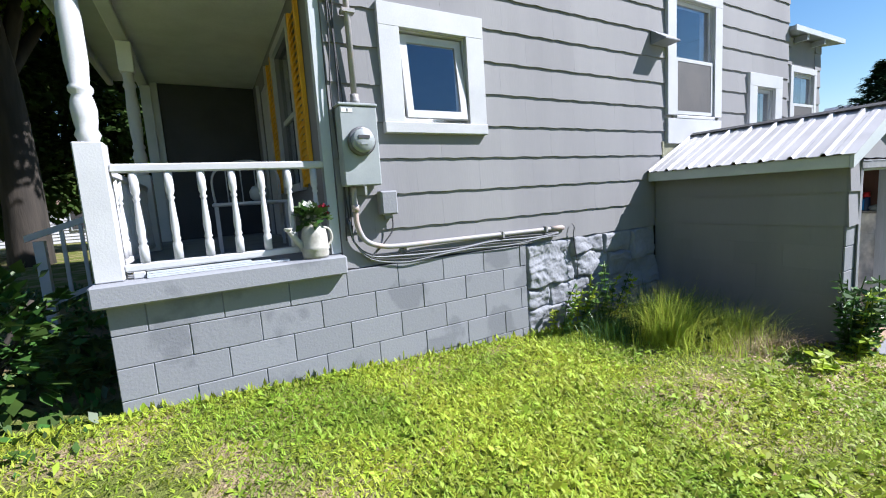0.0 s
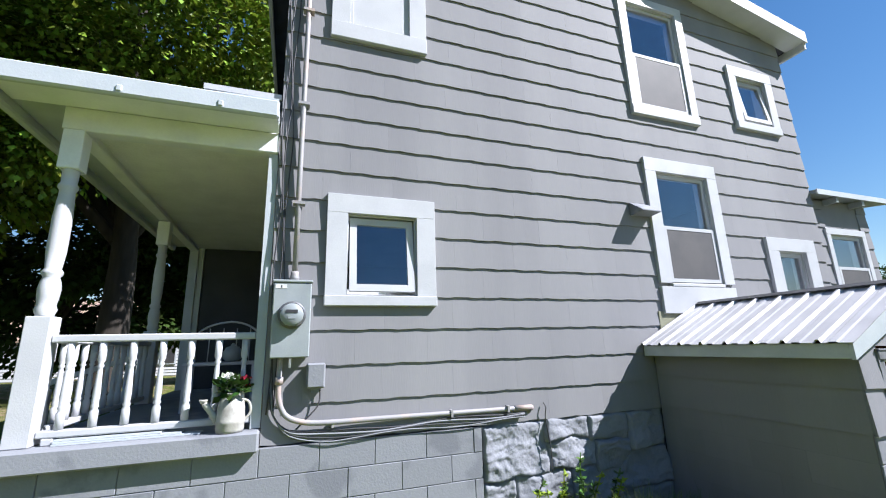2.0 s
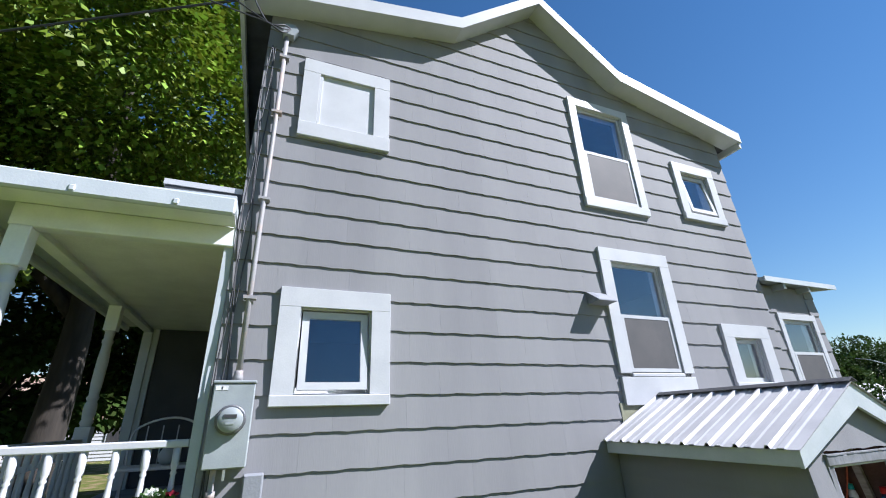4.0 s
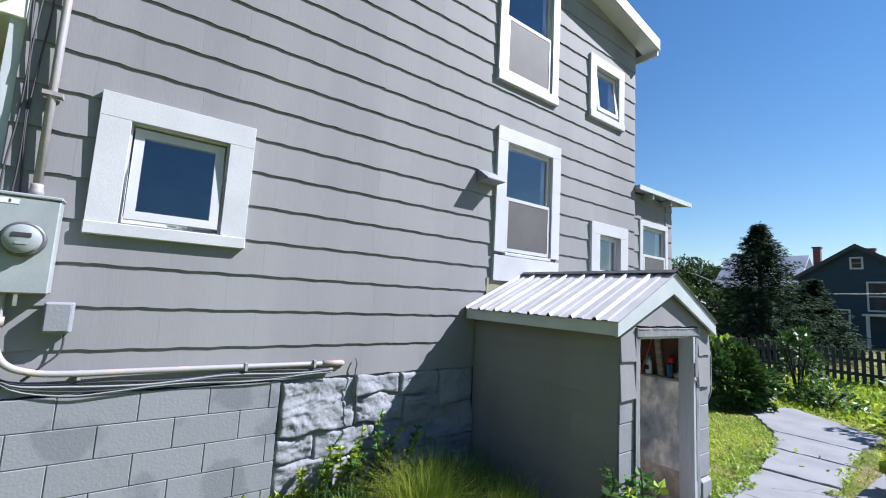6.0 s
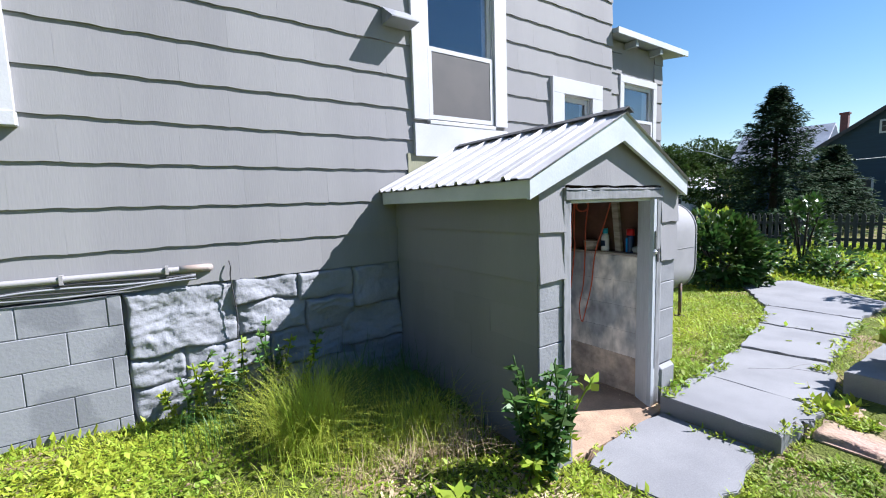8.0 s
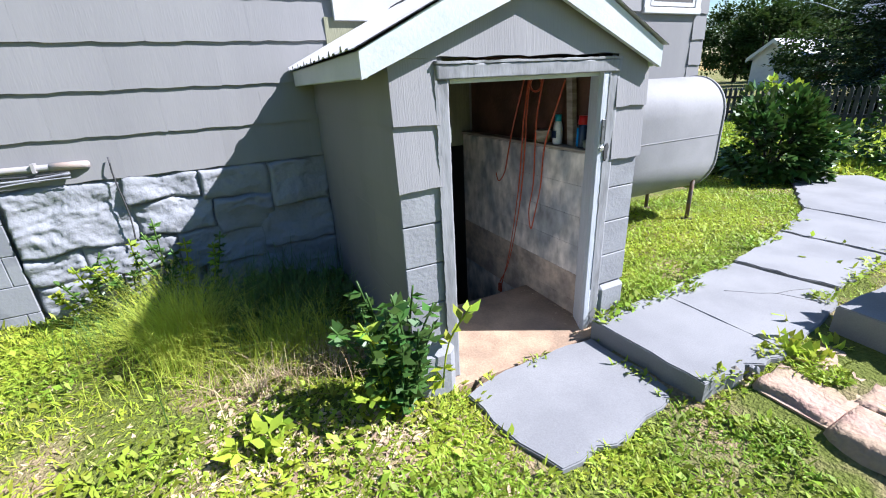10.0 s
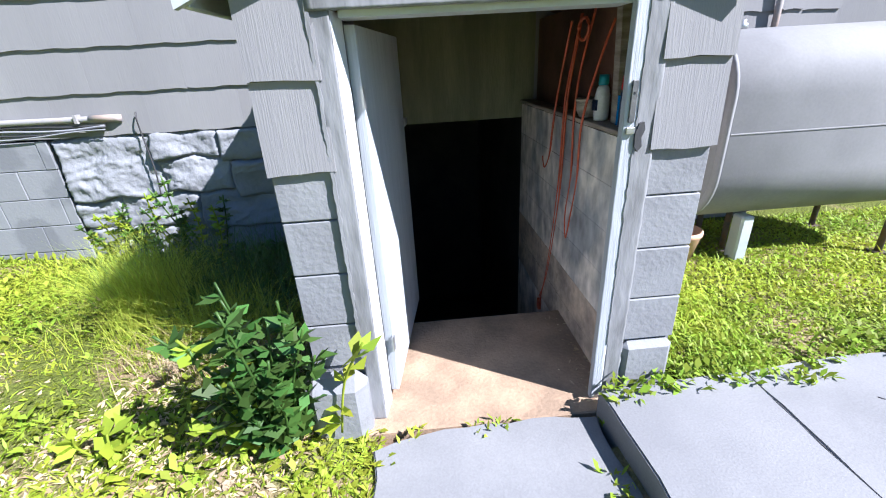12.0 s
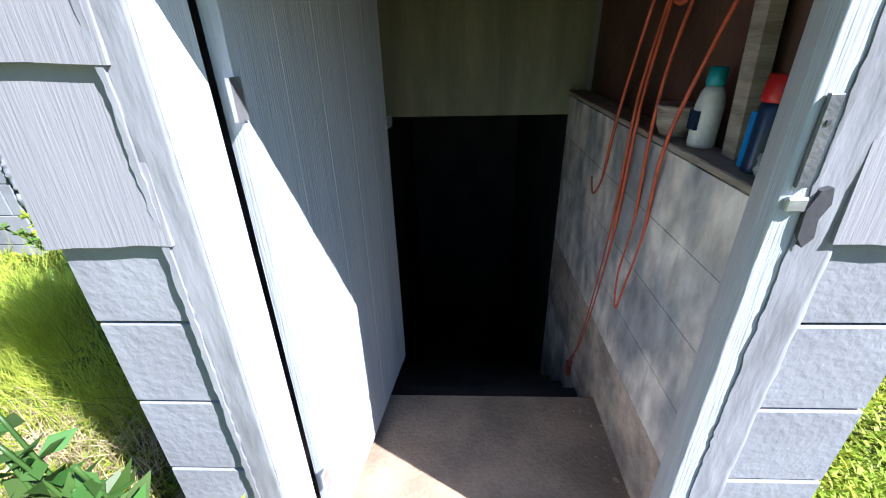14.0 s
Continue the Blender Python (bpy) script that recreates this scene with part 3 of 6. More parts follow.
# step rail beside the porch front
sr = thing("step_railing", (-0.4, 5.4, 0.3), "white sloped stair rail beside the porch", "railing")
part("newel", B(-0.66, -0.58, 5.3, 5.38, 0.4, 1.36), WHITE, sr)
part("top_rail", prism(bmesh.new(), [(-0.72, 1.36), (0.2, 1.66), (0.2, 1.72), (-0.72, 1.42)], "y", 5.31, 5.37), WHITE, sr)
part("bottom_rail", prism(bmesh.new(), [(-0.6, 0.72), (0.2, 1.0), (0.2, 1.05), (-0.6, 0.77)], "y", 5.32, 5.36), WHITE, sr)
for i in range(5):
    x = -0.46 + 0.15 * i
    part("baluster", B(x, x + 0.03, 5.325, 5.355, 0.77 + (x + 0.6) * 0.35, 1.36 + (x + 0.72) * 0.326), WHITE, sr)
# front door and window with yellow shutters under the porch
fw = thing("window_8", (1.6, 4.5, 1.75), "white front window between yellow shutters", "window", kind="structure")
for a in ((1.62, 1.655, 3.97, 4.05, 1.68, 3.23), (1.62, 1.655, 4.95, 5.03, 1.68, 3.23), (1.62, 1.655, 4.05, 4.95, 3.15, 3.23), (1.61, 1.655, 4.05, 4.95, 1.68, 1.75), (1.68, 1.72, 4.05, 4.95, 2.42, 2.47)):
    part("trim", B(*a), WHITE, fw)
part("pane", B(1.70, 1.706, 4.05, 4.95, 1.75, 3.15), GLASS, fw)
for y0 in (3.58, 5.05):
    sh = thing("shutter", (1.63, y0 + 0.18, 1.7), "bright yellow wooden shutter on the front wall", "shutter", "yellow shutters")
    part("stile", B(1.62, 1.653, y0, y0 + 0.06, 1.7, 3.2), YELLOW, sh)
    part("stile", B(1.62, 1.653, y0 + 0.30, y0 + 0.36, 1.7, 3.2), YELLOW, sh)
    for i in range(24):
        z = 1.72 + i * 0.061
        part("slat", prism(bmesh.new(), [(1.625, z), (1.65, z + 0.055), (1.65, z + 0.07), (1.625, z + 0.015)], "y", y0 + 0.06, y0 + 0.30), YELLOW, sh)
fd = thing("door_1", (1.65, 6.0, 1.16), "white front door under the porch", "door", kind="structure")
part("leaf", B(1.67, 1.71, 5.62, 6.38, 1.165, 3.14, bevel=0.005), WHITE, fd)
part("trim", B(1.62, 1.655, 5.52, 5.598, 1.16, 3.24), WHITE, fd)
part("trim", B(1.62, 1.655, 6.402, 6.48, 1.16, 3.24), WHITE, fd)


def garden_bench(x, y, z):
    b = thing("porch_bench", (x, y, z), "white metal garden bench on the porch", "bench")
    part("seat", B(x - 0.45, x + 0.2, y - 0.2, y + 0.2, z + 0.42, z + 0.45, bevel=0.008), WHITE, b)
    for dx in (-0.42, 0.17):
        for dy in (-0.17, 0.17):
            part("leg", B(x + dx - 0.014, x + dx + 0.014, y + dy - 0.014, y + dy + 0.014, z + 0.003, z + 0.42), WHITE, b)
    part("back_frame", tube(bmesh.new(), smooth_path([(x - 0.42, y + 0.19, z + 0.45), (x - 0.40, y + 0.2, z + 0.75), (x - 0.1, y + 0.21, z + 0.86), (x + 0.16, y + 0.2, z + 0.75), (x + 0.18, y + 0.19, z + 0.45)]), 0.011), WHITE, b)
    for i in range(4):
        part("back_bar", tube(bmesh.new(), [(x - 0.3 + 0.13 * i, y + 0.19, z + 0.45), (x - 0.3 + 0.13 * i, y + 0.205, z + 0.79)], 0.006, 6), WHITE, b)
    return b


garden_bench(1.32, 4.35, 1.155)
kt = thing("enamel_kettle", (1.28, 4.3, 1.608), "grey enamel pot standing on the bench", "pot")
part("body", lathe(bmesh.new(), [(0.05, 0), (0.085, 0.03), (0.09, 0.09), (0.06, 0.14), (0.025, 0.15), (0.01, 0.18)], 1.28, 4.3, 1.607), METER, kt)

# watering jug with flowers on the slab's edge
jug = thing("watering_jug", (1.46, 2.93, 1.157), "worn off-white enamel jug planted with flowers", "jug")
part("body", lathe(bmesh.new(), [(0.085, 0), (0.092, 0.02), (0.092, 0.06), (0.097, 0.07), (0.092, 0.08), (0.09, 0.15), (0.082, 0.2), (0.055, 0.235), (0.052, 0.25), (0.056, 0.255)], 1.46, 2.945, 1.157, 20), CERAMIC, jug)
part("spout", tube(bmesh.new(), smooth_path([(1.38, 2.94, 1.23), (1.34, 2.93, 1.29), (1.29, 2.92, 1.36)]), [0.03] + [0.024] * 5 + [0.02] * 6 + [0.017], 10), CERAMIC, jug)
part("spout_rose", lathe(bmesh.new(), [(0.014, 0), (0.028, 0.02), (0.028, 0.028)], 1.285, 2.92, 1.355, 10), CERAMIC, jug)
part("handle", tube(bmesh.new(), smooth_path([(1.54, 2.95, 1.22), (1.585, 2.95, 1.28), (1.57, 2.95, 1.35), (1.52, 2.95, 1.37)]), 0.009), CERAMIC, jug)


def around(c, r, up=0.6):
    def place(k):
        d = Vector((random.gauss(0, 1), random.gauss(0, 1), random.gauss(0, 1) * 0.8 + up)).normalized()
        return Vector(c) + Vector((d.x * r[0], d.y * r[1], d.z * r[2])) * random.uniform(0.2, 1), d
    return place


leaves("foliage", 110, around((1.46, 2.945, 1.44), (0.11, 0.09, 0.07)), 0.06, LEAF, jug)
leaves("white_flower", 40, around((1.44, 2.93, 1.51), (0.03, 0.03, 0.025)), 0.03, PETAL, jug, label="white blossom")
leaves("red_flower", 24, around((1.55, 2.94, 1.49), (0.03, 0.03, 0.02)), 0.03, REDPETAL, jug, label="dark red blossom")

# ---- meter, conduits, cables ----
mb = thing("meter_box", (1.82, 2.9, 1.64), "grey steel electric meter box on the wall", "meter box")
part("case", B(1.69, 1.965, 2.84, 2.955, 1.645, 2.20, bevel=0.008), METER, mb)
part("case_lid", B(1.683, 1.972, 2.832, 2.955, 2.201, 2.222, bevel=0.006), METER, mb)
part("sticker", B(1.705, 1.785, 2.8375, 2.8398, 2.155, 2.185), BOTTLE, mb, "white paper sticker")
part("sticker_bar", B(1.742, 1.752, 2.8362, 2.8374, 2.16, 2.18), CABLE, mb)
g = lathe(bmesh.new(), [(0.088, 0), (0.088, 0.02), (0.082, 0.024), (0.082, 0.06), (0.074, 0.07), (0.01, 0.073)], 0, 0, 0, 28)
g.transform(Matrix.Translation((1.83, 2.839, 1.955)) @ Matrix.Rotation(radians(90), 4, "X"))
dial = part("dial", g, METER, mb, "round glass-fronted meter dial")
part("display", B(1.79, 1.87, 2.762, 2.768, 1.968, 1.99), CABLE, dial, "dark display window")
part("name_plate", B(1.805, 1.855, 2.7635, 2.768, 1.925, 1.937), METER, dial)
g = lathe(bmesh.new(), [(0.0885, 0), (0.1, 0), (0.1, 0.03), (0.0885, 0.034)], 0, 0, 0, 28)
g.transform(Matrix.Translation((1.83, 2.8395, 1.955)) @ Matrix.Rotation(radians(90), 4, "X"))
part("ring", g, IRON, dial, "dark clamping ring")
part("seal", B(1.826, 1.842, 2.835, 2.85, 1.575, 1.64), CHROME, mb, "small steel padlock")
jb = thing("junction_box", (2.02, 2.9, 1.42), "small grey plastic junction box on the wall", "junction box")
part("case", B(1.955, 2.09, 2.87, 2.955, 1.42, 1.60, bevel=0.008), BLOCKP, jb)
part("cover", B(1.965, 2.08, 2.862, 2.869, 1.43, 1.592, bevel=0.003), BLOCKP, jb)
part("fitting", B(1.99, 2.05, 2.895, 2.93, 1.39, 1.419), BLOCKP, jb)
cu = thing("service_conduit", (1.835, 2.92, 2.22), "tall painted service conduit up the wall", "conduit")
part("pipe", tube(bmesh.new(), [(1.835, 2.915, 2.22), (1.833, 2.915, 3.2), (1.836, 2.915, 4.4), (1.834, 2.915, 5.70)], 0.022, 10), PIPE, cu)
part("hub", lathe(bmesh.new(), [(0.036, 0), (0.036, 0.03), (0.03, 0.05), (0.03, 0.075)], 1.835, 2.915, 2.222), PIPE, cu)
for z in (2.85, 3.75, 4.7, 5.4):
    part("strap", B(1.79, 1.885, 2.885, 2.955, z, z + 0.025), PIPE, cu)
part("weather_head", prism(bmesh.new(), [(1.79, 5.70), (1.90, 5.70), (1.94, 5.78), (1.90, 5.85), (1.80, 5.84)], "y", 2.86, 2.95), METER, cu)
for k, (ex, ez) in enumerate(((1.2, 5.9), (0.9, 5.75), (1.45, 6.0))):
    part("drip_loop", tube(bmesh.new(), smooth_path([(1.86, 2.85, 5.76), (1.80, 2.72, 5.55 + 0.05 * k), (1.65, 2.7, 5.6), (ex, 2.75, ez)]), 0.008, 6), CABLE, cu)
part("service_drop", tube(bmesh.new(), smooth_path([(1.45, 2.75, 5.9), (-6, 6, 5.1), (-16, 10.5, 5.5)], 10), 0.012, 6), CABLE, cu, "black overhead service cable")
cl = thing("low_conduit", (2.6, 2.93, 1.15), "painted conduit running low along the wall", "conduit")
part("pipe", tube(bmesh.new(), smooth_path([(1.765, 2.905, 1.645), (1.765, 2.905, 1.50), (1.77, 2.905, 1.36), (1.82, 2.905, 1.245), (1.93, 2.91, 1.19), (2.1, 2.915, 1.17), (2.5, 2.925, 1.165), (3.0, 2.93, 1.16), (3.45, 2.935, 1.155), (3.85, 2.945, 1.15)]), 0.02, 10), PIPE, cl)
part("coupling", lathe(bmesh.new(), [(0.029, 0), (0.029, 0.05)], 1.766, 2.905, 1.46, 12), PIPE, cl)
part("end_cap", tube(bmesh.new(), [(3.70, 2.942, 1.152), (3.86, 2.945, 1.15), (3.885, 2.965, 1.145)], 0.025, 10), PIPE, cl)
for x in (2.15, 3.1, 3.62):
    part("strap", B(x, x + 0.018, 2.905, 2.955, 1.13, 1.185), PIPE, cl)
cb = thing("cable_bundle", (2.7, 2.94, 1.08), "sagging bundle of painted cables under the conduit", "cable")
for k in range(4):
    pts = [(1.70 + 0.02 * k, 2.93, 1.42 - 0.03 * k), (1.74, 2.93, 1.24), (1.86, 2.925, 1.13 - 0.012 * k)]
    for i in range(1, 10):
        pts.append((1.9 + 0.21 * i, 2.93 - 0.006 * k, 1.095 + 0.012 * math.sin(i * 1.3 + k) - 0.016 * k + 0.003 * i))
    part("cable", tube(bmesh.new(), smooth_path(pts, 4), 0.007 if k < 2 else 0.005, 6), BLOCKP if k % 2 else CABLE, cb)
part("hanger", tube(bmesh.new(), smooth_path([(4.0, 2.945, 1.18), (4.005, 2.92, 1.14), (4.0, 2.93, 1.05), (4.02, 2.91, 0.8), (4.01, 2.9, 0.62)]), 0.005, 6), CABLE, cb)
cw = thing("corner_wires", (1.72, 2.93, 3), "slack black wires stapled down the house corner", "cable")
for k in range(3):
    pts = [(1.69 + 0.03 * k + 0.016 * math.sin(i * 1.7 + k * 2), 2.945, 1.25 + i * 0.36) for i in range(13)]
    part("wire", tube(bmesh.new(), smooth_path(pts, 4), 0.0055, 5), CABLE, cw)
part("wire", tube(bmesh.new(), smooth_path([(2.06, 2.93, 1.40), (2.05, 2.92, 1.30), (1.98, 2.91, 1.22), (1.9, 2.92, 1.14)], 5), 0.006, 5), CABLE, cw)

# ---- cellar entrance ----
cel = thing("cellar_entrance", (6.05, 2.1, 0), "small gabled cellar entrance of painted block and siding", "building", kind="structure")
YF = 1.285
part("side_wall", B(5.37, 5.50, YF + 0.02, 2.96, -0.1, 1.6), SIDING, cel)
part("side_wall", B(6.62, 6.84, YF + 0.02, 2.96, -1.9, 1.085), STAINED, cel, "stained block wall inside the entrance")
part("upper_side_wall", B(6.72, 6.84, YF + 0.02, 2.96, 1.089, 1.6), BROWN, cel, "old brown boards above the ledge")
part("front_jamb_core", B(5.37, 5.60, YF, YF + 0.1, -0.1, 1.62), JOINT, cel)
part("front_jamb_core", B(6.60, 6.845, YF, YF + 0.1, -0.1, 1.62), JOINT, cel)
part("gable_board", prism(bmesh.new(), [(5.37, 1.621), (6.845, 1.621), (6.05, 2.02)], "y", YF, YF + 0.08), JOINT, cel)
# pale ledge board on top of the inner wall
part("ledge_board", B(6.60, 6.70, 1.42, 2.95, 1.087, 1.105, bevel=0.003), GREYWOOD, cel)
# roof of ribbed metal on both slopes
RX, RZ, EZ = 6.065, 2.07, 1.652
rf = thing("cellar_roof", (RX, 2.1, 1.6), "ribbed white metal roof with pale barge boards", "roof", kind="structure")
for sgn, ex in ((-1, 5.20), (1, 6.895)):
    bm = bmesh.new()
    prof = []
    n = 8
    y0, y1 = 1.19, 2.955
    pitch = (y1 - y0) / n
    for i in range(n):
        a = y0 + i * pitch
        prof += [(a, 0.0), (a + pitch * 0.36, 0.0), (a + pitch * 0.42, 0.007), (a + pitch * 0.6, 0.007), (a + pitch * 0.66, 0.0), (a + pitch * 0.80, 0.0), (a + pitch * 0.86, 0.022), (a + pitch * 0.95, 0.022)]
    prof.append((y1, 0.0))
    top = [bm.verts.new((RX, y, RZ + h)) for y, h in prof]
    bot = [bm.verts.new((ex, y, EZ + h)) for y, h in prof]
    low_t = [bm.verts.new((RX, y, RZ + h - 0.004)) for y, h in prof]
    low_b = [bm.verts.new((ex, y, EZ + h - 0.004)) for y, h in prof]
    for i in range(len(prof) - 1):
        bm.faces.new((top[i], top[i + 1], bot[i + 1], bot[i]))
        bm.faces.new((low_t[i], low_b[i], low_b[i + 1], low_t[i + 1]))
        bm.faces.new((bot[i], bot[i + 1], low_b[i + 1], low_b[i]))
    bmesh.ops.recalc_face_normals(bm, faces=bm.faces[:])
    part("metal_sheet", bm, TIN, rf)
    xa, xb = sorted((ex + 0.03 * -sgn, ex + 0.055 * -sgn))
    part("eave_board", B(xa, xb, 1.232, 2.95, EZ - 0.105, EZ - 0.004, bevel=0.004), PALE, rf)
    part("barge_board", prism(bmesh.new(), [(ex - 0.02 * sgn, EZ - 0.11), (RX, RZ - 0.175), (RX, RZ - 0.008), (ex - 0.02 * sgn, EZ - 0.008)], "y", 1.205, 1.23), PALE, rf)
    part("deck", prism(bmesh.new(), [(ex - 0.06 * sgn, EZ - 0.012), (RX, RZ - 0.03), (RX, RZ - 0.05), (ex - 0.06 * sgn, EZ - 0.035)], "y", 1.235, 2.95), BROWN, rf)
part("ridge_cap", prism(bmesh.new(), [(RX - 0.055, RZ - 0.004), (RX, RZ + 0.024), (RX + 0.055, RZ - 0.004), (RX + 0.055, RZ + 0.002), (RX, RZ + 0.031), (RX - 0.055, RZ + 0.002)], "y", 1.18, 2.955), SHINGLE, rf)
# door frame
dfm = thing("door_frame", (6.08, 1.26, 0), "weathered grey door frame with peeling paint", "door frame", kind="structure")
def rough_board(axis, lo, hi, u0, u1, v0, v1, amp, seed):
    """A board along x or z under thick uneven paint: (u, v) is (x, y) or (y, z) of its section."""
    bm = bmesh.new()
    n = max(4, int((hi - lo) / 0.022))
    sec = [(u0, v0), (u0 + (u1 - u0) * 0.12, v0), (u0 + (u1 - u0) * 0.35, v0), (u0 + (u1 - u0) * 0.65, v0), (u0 + (u1 - u0) * 0.88, v0), (u1, v0), (u1, v1), (u0, v1)]
    if axis == "x":
        sec = [(v0, u0), (v0, u0 + (u1 - u0) * 0.12), (v0, u0 + (u1 - u0) * 0.35), (v0, u0 + (u1 - u0) * 0.65), (v0, u0 + (u1 - u0) * 0.88), (v0, u1), (v1, u1), (v1, u0)]
    rings = []
    for i in range(n + 1):
        w = lo + (hi - lo) * i / n
        ring = []
        for k, (a, b) in enumerate(sec):
            q = Vector((a * 30 + seed, b * 30, w * 14))
            e = amp * (noise.noise(q) + 0.7 * noise.noise(q * 2.7)) * (1.0 if k < 6 else 0.2)
            f = amp * noise.noise(q * 1.7 + Vector((7, 3, 1))) * (1.3 if k in (0, 5) else 0.5)
            p = (a + f, b + e, w) if axis == "z" else (w, a + e, b + f)
            ring.append(bm.verts.new(p))
        rings.append(ring)
    m = len(sec)
    for r0, r1 in zip(rings, rings[1:]):
        for k in range(m):
            bm.faces.new((r0[k], r0[(k + 1) % m], r1[(k + 1) % m], r1[k])).smooth = k < 5
    bm.faces.new(rings[0])
    bm.faces.new(rings[-1])
    bmesh.ops.recalc_face_normals(bm, faces=bm.faces[:])
    return bm


part("casing", rough_board("z", -0.03, 1.535, 5.556, 5.615, 1.258, 1.284, 0.0020, 1), WORN, dfm)
part("casing", rough_board("z", -0.02, 1.535, 6.517, 6.562, 1.256, 1.284, 0.0012, 2), DOORP, dfm, "pale painted inner casing")
part("outer_casing", rough_board("z", -0.02, 1.535, 6.563, 6.634, 1.259, 1.284, 0.0026, 3), WORN, dfm)
part("head_casing", rough_board("x", 5.552, 6.634, 1.530, 1.590, 1.250, 1.284, 0.0022, 4), WORN, dfm)
part("drip_edge", rough_board("x", 5.550, 6.636, 1.591, 1.602, 1.246, 1.284, 0.003, 5), WORN, dfm, "thin ledge over the door head")
part("jamb", prism(bmesh.new(), [(5.616, 1.262), (5.636, 1.365), (5.596, 1.365), (5.596, 1.2845), (5.616, 1.2845)], "z", -0.03, 1.53), JAMBW, dfm, "white painted hinge jamb")
part("jamb", prism(bmesh.new(), [(6.521, 1.285), (6.605, 1.285), (6.605, 1.42), (6.592, 1.42)], "z", -0.02, 1.53), JAMBW, dfm, "white painted latch jamb")
part("head_jamb", B(5.637, 6.52, 1.285, 1.40, 1.512, 1.56), PALE, dfm)
part("strike_plate", B(6.531, 6.551, 1.2475, 1.2555, 1.165, 1.295, bevel=0.0015), IRON, dfm, "dark iron strike plate")
part("screw", B(6.538, 6.544, 1.2455, 1.2474, 1.255, 1.261), CABLE, dfm)
# raised black patch, the broken lock hole's inner shade put into its colour
part("keeper_hole", prism(bmesh.new(), [(6.562, 1.085), (6.574, 1.068), (6.587, 1.085), (6.582, 1.115), (6.592, 1.14), (6.586, 1.165), (6.570, 1.16), (6.559, 1.13)], "y", 1.2472, 1.262), CABLE, dfm, "black patch painting the shade of the broken-out lock hole")
part("keeper", B(6.526, 6.556, 1.245, 1.2555, 1.128, 1.15, bevel=0.002), CHROME, dfm, "bent steel keeper")
# thick ragged paint along the outer edges of the frame
for xa, xb in ((5.549, 5.560), (6.560, 6.567)):
    pts = [(xa + 0.003 * noise.noise((k * 0.16, xa * 9, 0)) + random.uniform(-0.0022, 0.0022), 0.27 + 1.30 * k / 90) for k in range(91)] + [(xb + 0.003 * noise.noise((k * 0.13, xb * 9, 4)) + random.uniform(-0.0018, 0.0018), 0.27 + 1.30 * k / 90) for k in range(90, -1, -1)]
    part("peeling_edge", prism(bmesh.new(), pts, "y", 1.2525, 1.262), WORN, dfm)
# open plank door leaf, hinged on the left jamb
leaf = thing("door_2", (5.66, 1.36, 0), "pale grey plank door standing open inwards", "door", kind="structure")
hinge, tip = Vector((5.653, 1.386, 0)), Vector((5.766, 2.18, 0))
ang = math.atan2(tip.y - hinge.y, tip.x - hinge.x)
turn = Matrix.Translation(hinge) @ Matrix.Rotation(ang, 4, "Z")
wid = (tip - hinge).length
for i in range(5):
    bm = B(i * wid / 5 + 0.0003, (i + 1) * wid / 5 - 0.0003, -0.018, 0.018, 0.02, 1.50, bevel=0.0012)
    bm.transform(turn)
    part("plank", bm, DOORP, leaf)
for z in (0.25, 1.25):
    bm = B(-0.022, 0.008, -0.024, -0.016, z, z + 0.07)
    bm.transform(turn)
    part("hinge", bm, CHROME, leaf)
bm = B(wid - 0.04, wid + 0.03, -0.03, -0.019, 1.08, 1.12, bevel=0.004)
bm.transform(turn)
part("latch", bm, CHROME, leaf, "steel latch")
# inside: landing, stair, lintel board, dark cellar
land = thing("landing", (6.05, 1.6, -0.02), "bare concrete landing inside the cellar door", "floor", kind="structure")
part("slab", B(5.505, 6.618, 1.18, 1.975, -0.3, -0.02, bevel=0.006), BARECONC, land)
# the stairwell's darkness is put into the colour of steps and room
st = thing("cellar_stairs", (6.05, 2.5, -1), "concrete steps leading down, cellar darkness put into their colour", "stairs", kind="structure")
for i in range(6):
    part("step", B(5.505, 6.618, 1.98 + i * 0.24, 2.22 + i * 0.24, -2.0, -0.22 - i * 0.19), UNLIT, st)
solid("lintel_board", B(5.505, 6.695, 2.955, 2.97, 0.985, 2.0), OLIVE, "olive painted boards over the inner opening", "wall", kind="structure")
room = thing("cellar_room", (6, 4, -2), "cellar beyond the stairs, its darkness put into the colour", "room", kind="structure")
part("wall", B(5.40, 5.50, 2.99, 5.5, -2.0, 0.98), UNLIT, room)
part("wall", B(6.70, 6.80, 2.965, 5.5, -2.0, 0.98), UNLIT, room)
part("wall", B(5.40, 6.80, 5.5, 5.6, -2.0, 0.98), UNLIT, room)
part("floor", B(5.40, 6.80, 1.0, 5.6, -2.1, -2.0), UNLIT, room)
part("ceiling", B(5.40, 6.80, 2.99, 5.6, 0.985, 0.995), UNLIT, room)
part("wall", B(5.42, 5.50, 1.3, 2.99, -2.0, -0.1), UNLIT, room)

# stored things on the ledge
bt = thing("spray_bottle", (6.655, 1.74, 1.106), "white plastic bottle with teal cap", "bottle")
part("body", lathe(bmesh.new(), [(0.029, 0), (0.032, 0.01), (0.032, 0.10), (0.026, 0.13), (0.018, 0.145)], 6.655, 1.74, 1.107), BOTTLE, bt)
part("cap", lathe(bmesh.new(), [(0.02, 0), (0.022, 0.01), (0.02, 0.042)], 6.655, 1.74, 1.252), TEAL, bt, "teal cap")
part("label", B(6.62, 6.628, 1.722, 1.758, 1.15, 1.195), CANDARK, bt)
sc = thing("spray_can", (6.66, 1.52, 1.106), "dark spray can with red cap and blue stripe", "can")
